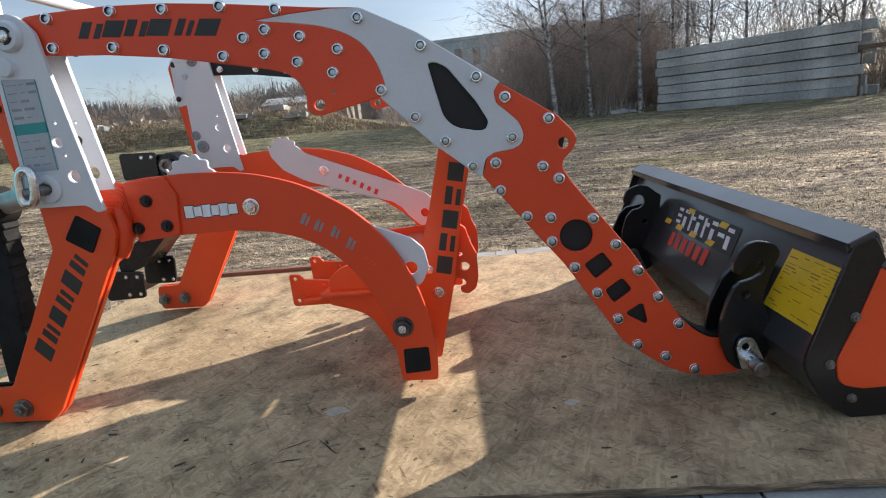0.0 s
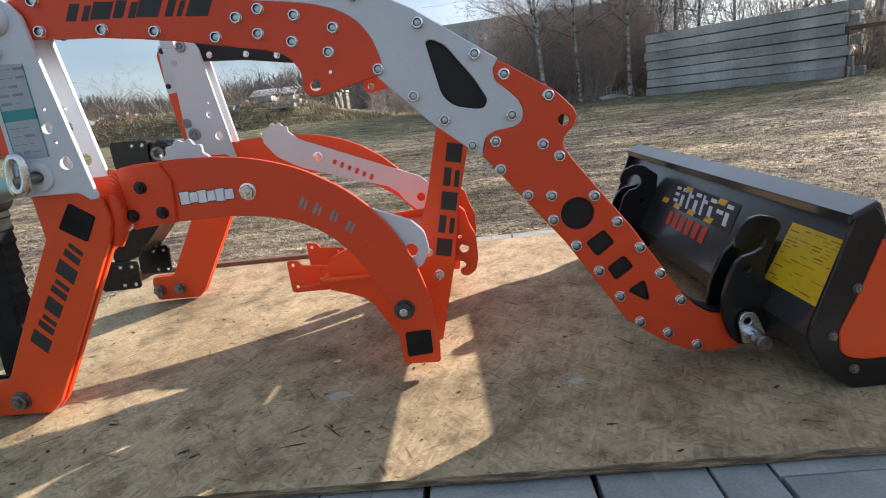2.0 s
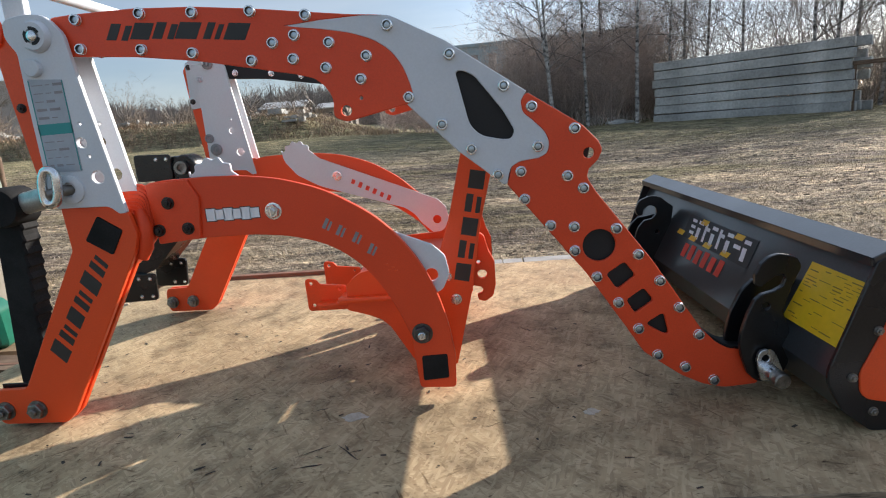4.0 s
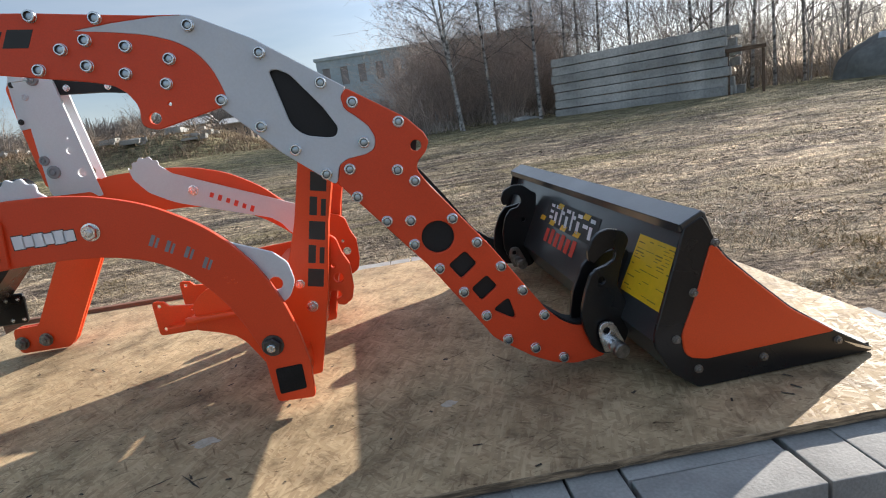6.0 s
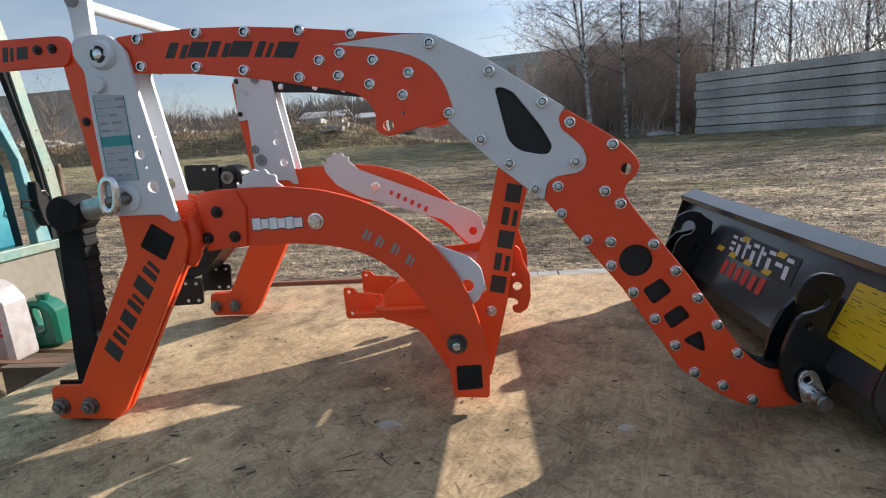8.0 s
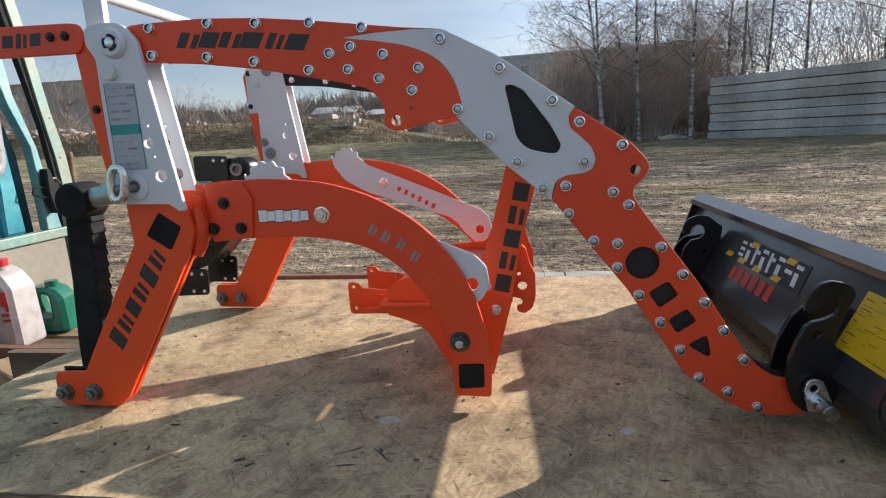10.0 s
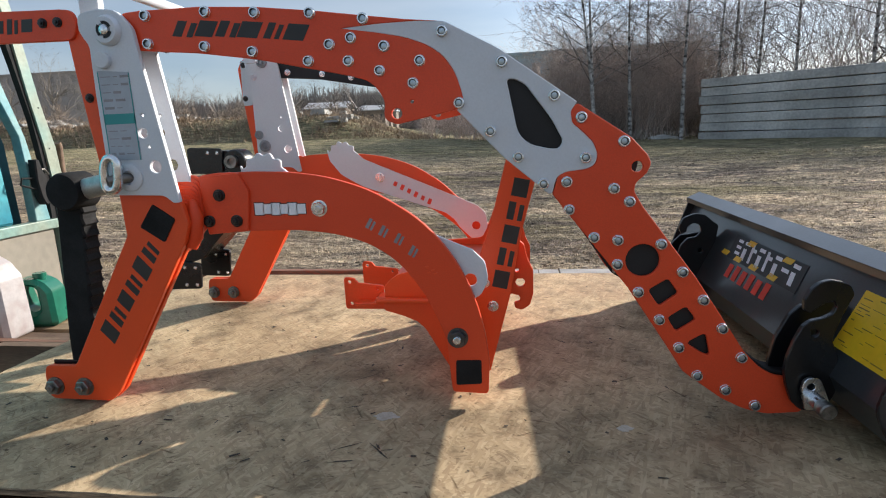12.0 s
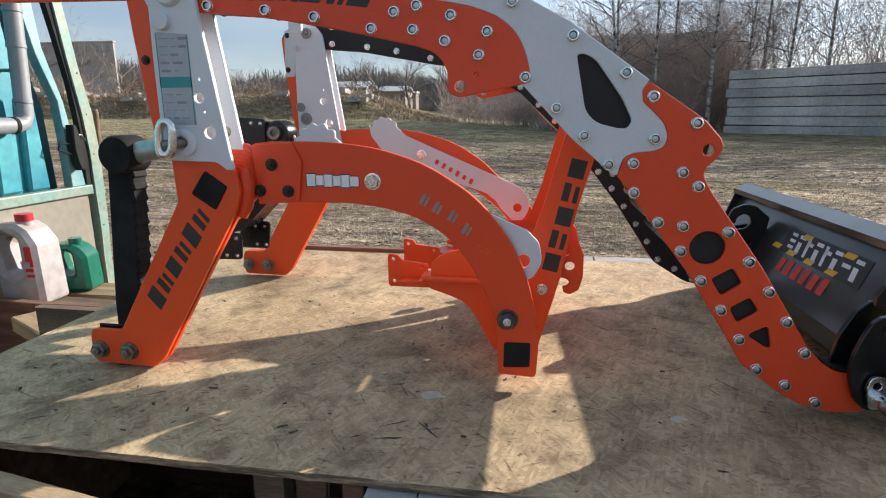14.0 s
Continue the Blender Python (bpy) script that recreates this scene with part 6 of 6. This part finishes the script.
def clods():
    """Lumps of turned earth and trampled turf lying about the field."""
    rnd = random.Random(17)
    verts, faces = [], []
    for _ in range(14000):
        y = 1.4 + 19 * rnd.random() ** 1.7
        x = rnd.uniform(-0.85, 1.15) * (y + 2)
        if noise.noise((x * 0.7, y * 1.3, 9.0)) < -0.05:
            continue
        s = rnd.uniform(0.008, 0.026) * (1 + 0.025 * y) * (1.5 if rnd.random() < 0.05 else 1.0)
        z = ground_height(x, y)
        i = len(verts)
        a0 = rnd.uniform(0, 6.283)
        for k in range(6):
            a = a0 + 6.283 * k / 6
            r = s * rnd.uniform(0.7, 1.4)
            verts.append((x + 1.5 * r * math.cos(a), y + r * math.sin(a), z - 0.01))
        for k in range(4):
            a = a0 + 6.283 * k / 4
            r = s * rnd.uniform(0.3, 0.7)
            verts.append((x + 1.4 * r * math.cos(a), y + r * math.sin(a), z + s * rnd.uniform(0.2, 0.45)))
        faces.append((i + 6, i + 7, i + 8, i + 9))
        for p, q in ((0, 6), (1, 6), (2, 7), (3, 8), (4, 8), (5, 9)):
            n1 = i + (p + 1) % 6
            t1 = {0: 6, 1: 7, 2: 8, 3: 8, 4: 9, 5: 6}[p]
            faces.append((i + p, n1, i + q))
            if t1 != q:
                faces.append((n1, i + t1, i + q))
    me = bpy.data.meshes.new("clods")
    me.from_pydata(verts, [], faces)
    me.materials.append(CLOD)
    tagged(new("clods", me), "dark earth clods and trampled turf lumps on the field", "earth", kind="stuff")


clods()


def branch(rnd, verts, faces, p, d, length, r, depth, droop, n=4, spread=0.8, kids=4):
    """A tapered limb with side limbs, drawn as thin tubes."""
    steps = 4 if depth > 1 else 3
    ring_prev = None
    pts = []
    q, v = Vector(p), Vector(d).normalized()
    for s in range(steps + 1):
        rr = r * (1 - 0.75 * s / steps)
        u = v.orthogonal().normalized()
        w = v.cross(u)
        ring = []
        for k in range(n):
            a = 6.283 * k / n
            c = q + (u * math.cos(a) + w * math.sin(a)) * rr
            ring.append(len(verts))
            verts.append((c.x, c.y, c.z))
        if ring_prev:
            for k in range(n):
                faces.append((ring_prev[k], ring_prev[(k + 1) % n], ring[(k + 1) % n], ring[k]))
        ring_prev = ring
        pts.append((q.copy(), v.copy(), rr))
        v = (v + Vector((rnd.gauss(0, 0.13), rnd.gauss(0, 0.13), rnd.gauss(0, 0.1) - droop))).normalized()
        q = q + v * length / steps
    if depth > 0:
        for _ in range(kids):
            i = rnd.randint(1, steps)
            bp, bv, br = pts[i]
            side = Vector((rnd.gauss(0, 1), rnd.gauss(0, 1), rnd.gauss(0, 0.6)))
            nd = (bv + side.normalized() * spread).normalized()
            branch(rnd, verts, faces, bp, nd, length * rnd.uniform(0.4, 0.65), max(0.006, br * 0.6), depth - 1, droop + 0.02, 3, spread, kids)


def birch(x, y, h, lean, seed, white=0.55):
    rnd = random.Random(seed)
    z = ground_height(x, y) - 0.1
    tree = root("birch_tree", "bare birch tree with black-flecked white trunk at the field edge", "tree", "birches at the field edge")
    pts, rad = [], []
    p = Vector((x, y, z))
    for k in range(11):
        t = k / 10
        pts.append(p + Vector((lean * h * t + 0.12 * math.sin(3 * t + seed), 0.1 * math.cos(4 * t + seed), h * t)))
        rad.append(0.088 * (h / 11) * (1 - 0.93 * t) + 0.008)
    part("trunk", tube(pts, rad, n=10), BARK, tree, "", True)
    verts, faces = [], []
    for k in range(26):
        t = rnd.uniform(0.25, 0.98)
        i = min(9, int(t * 10))
        q = pts[i].lerp(pts[i + 1], t * 10 - i)
        a = rnd.uniform(0, 6.283)
        branch(rnd, verts, faces, q, (math.cos(a), math.sin(a), rnd.uniform(0.5, 1.2)), h * 0.27 * (1.15 - t) + 0.5, 0.030 * (1.2 - t), 3, 0.03, 4, 0.75, 4)
    me = bpy.data.meshes.new("crown")
    me.from_pydata([tuple(v) for v in verts], [], faces)
    me.materials.append(TWIG)
    ob = new("crown", me)
    ob.parent = tree
    ob["label"] = "fine bare dark brown twigs"
    return tree


for k, (bx, by, bh, bl) in enumerate(((3.75, 26, 10.5, -0.10), (3.85, 27.5, 11.5, -0.02), (5.75, 28, 11, -0.01), (8.15, 27.6, 12, 0.01), (10.3, 29.6, 11, 0.0), (11.2, 30.2, 12, -0.02), (12.3, 30.6, 11, 0.03), (7.4, 33, 12, 0.02), (14.0, 30.0, 11.5, 0.02), (15.8, 26.6, 12, -0.01), (16.7, 26.6, 11, 0.02), (17.3, 26.3, 12, 0.0), (18.0, 25.6, 11, 0.02), (18.8, 25.2, 10.5, -0.02), (20.0, 24.8, 9.5, 0.01), (22.2, 24.6, 8.5, 0.0))):
    birch(bx, by, bh, bl, 20 + k)


def brush(name, spots, seed, label, height, kids=5, mat=BUSH, lean=0.6, spread=0.85):
    """Many-stemmed leafless bushes, their stems leaning every way."""
    rnd = random.Random(seed)
    verts, faces = [], []
    for (x, y, s) in spots:
        z = ground_height(x, y) - 0.05
        for _ in range(6):
            a = rnd.uniform(0, 6.283)
            t = lean * rnd.uniform(0.2, 1.2)
            branch(rnd, verts, faces, (x + rnd.gauss(0, 0.4), y + rnd.gauss(0, 0.4), z), (math.cos(a) * t, math.sin(a) * t, 1), height * s * rnd.uniform(0.5, 1.1), 0.02 * s, 2, -0.01, 3, spread, kids)
    me = bpy.data.meshes.new(name)
    me.from_pydata(verts, [], faces)
    me.materials.append(mat)
    return tagged(new(name, me), label, "bushes", kind="stuff")


def polar(rnd, az0, az1, r0, r1):
    """A place by its bearing from the field's near edge and its distance."""
    a, r = radians(rnd.uniform(az0, az1)), rnd.uniform(r0, r1)
    return r * math.sin(a), r * math.cos(a)


def young_woods(count, az0, az1, r0, r1, low, high, mat, seed, label):
    """Slender leafless trees crowding together; those towards the sun's side are lower."""
    rnd = random.Random(seed)
    verts, faces = [], []
    for k in range(count):
        az = rnd.uniform(az0, az1)
        x, y = polar(rnd, az, az, r0, r1)
        h = rnd.uniform(low, high) * (1 if az < 40 else 0.7)
        branch(rnd, verts, faces, (x, y, ground_height(x, y) - 0.1), (rnd.gauss(0, 0.06), rnd.gauss(0, 0.06), 1), h, 0.036, 3, -0.03, 4, 0.62, 6)
    me = bpy.data.meshes.new("young_woods")
    me.from_pydata(verts, [], faces)
    me.materials.append(mat)
    tagged(new("young_woods", me), label, "woods", kind="stuff")


young_woods(105, 16, 52, 31, 43, 5.5, 10.5, SAPLING, 23, "crowded slender leafless young trees behind the stacked beams")
young_woods(80, 3, 19, 32, 42, 2.5, 5.2, RUSTBUSH, 29, "rust-brown leafless young trees behind the birches")
rb = random.Random(11)
brush("thicket", [(*polar(rb, 3, 17, 29.5, 36), rb.uniform(0.6, 1.2)) for _ in range(150)], 3, "dense rust-brown leafless thicket behind the birches", 3.9, 5, RUSTBUSH)
brush("thicket", [(*polar(rb, 16, 52, 30.5, 40), rb.uniform(0.5, 1.15)) for _ in range(150)], 8, "dense grey-brown leafless thicket behind the stacked concrete", 3.6)
brush("thicket", [(*polar(rb, -9, 4, 31, 38), rb.uniform(0.4, 0.9)) for _ in range(80)], 9, "low dark brown thicket before the long building", 2.6, 5, RUSTBUSH)
brush("bank_brush", [(rb.uniform(-44, -7), rb.uniform(30, 38), rb.uniform(0.25, 0.7)) for _ in range(130)], 4, "low dry brown brush along the earth bank", 1.7, 5, BANKBUSH)
strands("bank_weeds", BANKGRASS, [(rb.uniform(-46, -5), rb.uniform(29.5, 36), rb.uniform(0.5, 1.2)) for _ in range(1100)], 16, 0.38, 0.9, 0.02, "dry brown weeds on the earth bank", "weeds", 0.8, 6)
strands("wood_edge_weeds", BUSH, [(rb.uniform(0, 28), rb.uniform(28, 33), rb.uniform(0.5, 1.2)) for _ in range(700)], 16, 0.6, 0.7, 0.02, "dry brown weeds under the birches", "weeds", 0.6, 7)


def rubble_line():
    """Pale broken concrete lying along the top of the earth bank."""
    rnd = random.Random(31)
    verts, faces = [], []
    for _ in range(130):
        x = rnd.uniform(-46, -9)
        y = rnd.uniform(31.5, 36)
        z = ground_height(x, y) + rnd.uniform(0.0, 0.25)
        sx, sy, sz = rnd.uniform(0.12, 0.6), rnd.uniform(0.1, 0.3), rnd.uniform(0.05, 0.18)
        i = len(verts)
        for k in range(8):
            verts.append((x + sx * (1 if k & 1 else -1) * rnd.uniform(0.7, 1.1), y + sy * (1 if k & 2 else -1), z + sz * (1 if k & 4 else -1) * rnd.uniform(0.7, 1.2)))
        faces += [(i, i + 1, i + 3, i + 2), (i + 4, i + 5, i + 7, i + 6), (i, i + 1, i + 5, i + 4), (i + 2, i + 3, i + 7, i + 6), (i, i + 2, i + 6, i + 4), (i + 1, i + 3, i + 7, i + 5)]
    me = bpy.data.meshes.new("rubble")
    me.from_pydata(verts, [], faces)
    me.materials.append(PILE)
    tagged(new("rubble", me), "pale broken concrete along the top of the bank", "rubble", kind="stuff")


rubble_line()


def bare_tree(x, y, h, seed, z0=None):
    rnd = random.Random(seed)
    z = ground_height(x, y) - 0.2 if z0 is None else z0
    tree = root("bare_tree", "leafless broad tree standing beyond the earth bank", "tree", "bare trees beyond the bank")
    pts = [Vector((x + 0.2 * math.sin(k + seed), y, z + h * 0.5 * k / 5)) for k in range(6)]
    part("trunk", tube(pts, [0.16 * (1 - 0.12 * k) for k in range(6)], n=7), TWIG, tree, "", True)
    verts, faces = [], []
    for k in range(16):
        a = rnd.uniform(0, 6.283)
        q = pts[rnd.randint(2, 5)]
        branch(rnd, verts, faces, q, (math.cos(a) * 0.8, math.sin(a) * 0.8, rnd.uniform(0.6, 1.4)), h * rnd.uniform(0.3, 0.5), 0.06, 3, -0.02, 3, 0.7, 4)
    me = bpy.data.meshes.new("crown")
    me.from_pydata(verts, [], faces)
    me.materials.append(TWIG)
    ob = new("crown", me)
    ob.parent = tree


for k, (tx, ty, th) in enumerate(((-38, 60, 7.0), (-34, 62, 5.5), (-31, 64, 5.0), (-53, 60, 9.0), (-49, 62, 8.0), (-57, 58, 8.5), (-24, 60, 6.0), (-20, 62, 6.5), (-17, 60, 6.0), (-27.5, 66, 5.5), (-13, 58, 7), (-9, 60, 7.5))):
    bare_tree(tx, ty, th, 60 + k)


def far_woods():
    """A distant wooded ridge: a long uneven belt of slender leafless trees, each a thin stem with a few rising limbs."""
    rnd = random.Random(9)
    verts, faces = [], []

    def spike(p, q, w):
        i = len(verts)
        d = (q - p).normalized()
        u = Vector((d.z, 0, -d.x)) * w
        verts.extend((tuple(p - u), tuple(p + u), tuple(q + u * 0.25), tuple(q - u * 0.25), tuple(p + Vector((0, w, 0)))))
        faces.extend(((i, i + 1, i + 2, i + 3), (i, i + 4, i + 3), (i + 1, i + 2, i + 4)))

    for k in range(12000):
        x = rnd.uniform(-250, 70)
        y = 150 + rnd.uniform(-12, 25)
        top = 13.0 + 3.0 * noise.noise((x * 0.03, 0, 0)) + 2.0 * noise.noise((x * 0.17, 1, 0)) + (1 - smooth01(-150, -80, x)) * 6
        h = top * rnd.uniform(0.55, 1.0)
        p = Vector((x, y, -0.5))
        q = p + Vector((rnd.gauss(0, 0.6), 0, h))
        spike(p, q, rnd.uniform(0.10, 0.22))
        for _ in range(6):
            t = rnd.uniform(0.15, 0.85)
            s = p.lerp(q, t)
            spike(s, s + Vector((rnd.gauss(0, 1.1), 0, h * (1 - t) * rnd.uniform(0.4, 0.9) + 0.5)), rnd.uniform(0.06, 0.14))
    me = bpy.data.meshes.new("far_woods")
    me.from_pydata(verts, [], faces)
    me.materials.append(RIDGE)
    tagged(new("far_woods", me), "distant leafless wooded ridge on the horizon, its colour paled for haze", "woods", kind="stuff")


far_woods()


def building(name, label, x0, x1, y0, depth, z0, z1, wall, roof, rows, cols, pitch=0.0, win=0.5, pane=WINDOWFAR):
    """A block with its walls, roof and window openings with panes set back in frames."""
    house = root(name, label, "building")
    bw, bh = (x1 - x0) / cols, (z1 - z0) / max(1, rows)
    holes = []
    for r in range(rows):
        for c in range(cols):
            a, b = x0 + bw * (c + 0.5 - win / 2), x0 + bw * (c + 0.5 + win / 2)
            lo, hi = z0 + bh * (r + 0.35), z0 + bh * (r + 0.8)
            holes.append([(a, lo), (b, lo), (b, hi), (a, hi)])
    part("wall", slab([(x0, z0), (x1, z0), (x1, z1), (x0, z1)], y0, y0 + 0.4, holes, 0.0), wall, house)
    part("wall", box(x0, x1, y0 + 0.45, y0 + depth, z0, z1 - 0.01, 0), wall, house)
    for h in holes:
        part("window", box(h[0][0] - 0.02, h[1][0] + 0.02, y0 + 0.15, y0 + 0.22, h[0][1] - 0.02, h[2][1] + 0.02, 0), pane, house)
    if pitch:
        bm = bmesh.new()
        ym = y0 + depth / 2
        slab([(y0 - 0.4, z1), (ym, z1 + pitch), (y0 + depth + 0.4, z1), (y0 + depth + 0.4, z1 + 0.15), (ym, z1 + pitch + 0.15), (y0 - 0.4, z1 + 0.15)], x0 - 0.3, x1 + 0.3, (), 0, bm, "x")
        part("roof", bm, roof, house)
    else:
        part("roof", box(x0 - 0.2, x1 + 0.2, y0 - 0.2, y0 + depth + 0.2, z1, z1 + 0.35, 0.02), roof, house)
    return house


warehouse = building("warehouse", "long low grey-green industrial building behind the birches, paled by painted haze", -14.5, 13.5, 0, 14, 0.0, 9.2, WALLFAR, WALLFAR, 2, 13, 0, 0.42, HAZEPANE)
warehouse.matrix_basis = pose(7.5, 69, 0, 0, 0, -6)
building("shed", "low shed with a pale roof beyond the bank", -34, -27, 90, 6, 1.5, 5.0, BRICKFAR, ROOFFAR, 1, 4, 1.1, 0.4)
building("shed", "small shed with a pale roof beyond the bank", -26, -21.5, 94, 6, 1.5, 4.6, BRICKFAR, ROOFFAR, 1, 3, 0.9, 0.4)
building("grey_house", "plain grey house among bare trees in the distance", -29.5, -24, 115, 3, 0.5, 5.2, BRICKFAR, WALLFAR, 2, 3, 0, 0.35)

building("apartment_block", "distant brown-grey apartment block above the bare trees, paled by painted haze", -140, -100, 126, 0.6, 1.0, 17.8, HAZEWALL, HAZEWALL, 5, 14, 0, 0.4, HAZEPANE)


def tarpaulin_mound():
    """A long heap under a faded grey-green cover at the field edge."""
    bm = bmesh.new()
    bmesh.ops.create_icosphere(bm, subdivisions=4, radius=1)
    for v in bm.verts:
        n = v.co.normalized()
        v.co = Vector((n.x * 3.6, n.y * 2.0, n.z * 2.2)) * (1 + 0.10 * noise.noise(n * 2.3) + 0.03 * noise.noise(n * 9))
    ob = mesh_object("tarpaulin_mound", bm, TARP, True)
    ob.matrix_basis = pose(21.6, 19.3, -0.45, 0, 0, -44)
    tagged(ob, "long heap under a faded grey-green cover at the field edge", "heap")


tarpaulin_mound()
sheet = bmesh.new()
grid = [[sheet.verts.new((-0.9 + 0.3 * i, 0.12 * j + 0.03 * math.sin(2.1 * i + j), 0.06 * math.sin(1.7 * i) * (j % 2) + 0.02 * j)) for i in range(7)] for j in range(5)]
for r0, r1 in zip(grid, grid[1:]):
    for i in range(6):
        sheet.faces.new((r0[i], r0[i + 1], r1[i + 1], r1[i]))
film = mesh_object("plastic_sheet", sheet, PALEFILM, True)
spot = Vector((-0.42, -0.62, 0.66)).normalized()
lie = Vector((spot.x / 3.6, spot.y / 2.0, spot.z / 2.2)).normalized()
film.matrix_basis = pose(21.6, 19.3, -0.45, 0, 0, -44) @ Matrix.Translation((spot.x * 3.75, spot.y * 2.1, spot.z * 2.3)) @ lie.to_track_quat("Z", "Y").to_matrix().to_4x4() @ Matrix.Scale(0.6, 4)
tagged(film, "crumpled pale plastic sheet lying on the tarpaulin mound", "sheet")


def trestle():
    """A dark timber rail on two posts beside the stacked beams."""
    t = root("timber_trestle", "dark timber trestle beside the stacked concrete beams", "trestle")
    m = pose(15.35, 22.0, 0, 0, 0, -28)
    for name, bm in (("rail", box(-0.75, 0.75, -0.07, 0.07, 1.42, 1.58, 0.01)), ("post", box(0.6, 0.7, -0.05, 0.05, -0.4, 1.42, 0.01)), ("post", box(-0.7, -0.6, -0.05, 0.05, -0.4, 1.42, 0.01))):
        part(name, bm, DARKWOOD, t).matrix_basis = m


trestle()


# the stack of long square concrete beams
def beam_stack():
    stack = root("beam_stack", "stack of long weathered square concrete beams lying on the field", "concrete beams")
    a, b = Vector((8.75, 27.1, 0)), Vector((14.6, 22.0, 0))
    along = (b - a).normalized()
    across = Vector((-along.y, along.x, 0))
    if across.y < 0:
        across = -across
    length = (b - a).length
    ang = math.atan2(along.y, along.x)
    rnd = random.Random(4)
    base = -0.29
    meshes = [to_mesh("concrete_beam", box(-length / 2, length / 2, -0.2, 0.2, 0, 0.368, 0.028), PILE) for _ in range(2)]
    for me in meshes:
        for p in me.polygons:
            p.use_smooth = False
    for layer in range(7):
        for k in range(4):
            off = rnd.uniform(-0.3, 0.45) if k else rnd.uniform(-0.15, 0.12)
            c = a + along * (length / 2 + off) + across * (0.2 + 0.46 * k + (rnd.uniform(0, 0.03) if k else 0.05 * (layer % 2) + rnd.uniform(-0.03, 0.03)))
            shared("concrete_beam", meshes[layer % 2], stack, pose(c.x, c.y, base + 0.4 * layer, rnd.uniform(-0.8, 0.8), rnd.uniform(-0.3, 0.3), math.degrees(ang) + rnd.uniform(-0.5, 0.5)))
    for layer in range(7):
        for s in (0.18, 0.5, 0.82):
            c = a + along * (length * s) + across * 0.8
            ob = part("spacer", box(-0.04, 0.04, -0.8, 0.8, 0, 0.026, 0.004), WOOD, stack)
            ob.matrix_basis = pose(c.x, c.y, base + 0.4 * layer - 0.026, 0, 0, math.degrees(ang))


beam_stack()


def rock(x, y, sx, sy, sz, seed):
    bm = bmesh.new()
    bmesh.ops.create_icosphere(bm, subdivisions=3, radius=1)
    for v in bm.verts:
        n = v.co.normalized()
        v.co = Vector((n.x * sx, n.y * sy, n.z * sz)) * (1 + 0.35 * noise.noise(n * 1.7 + Vector((seed, 0, 0))))
    ob = mesh_object("rubble_heap", bm, PILE, True)
    ob.location = (x, y, ground_height(x, y))
    tagged(ob, "flat pale lump of rubble at the field edge", "rubble")


rock(7.4, 28.3, 0.75, 0.4, 0.17, 1)
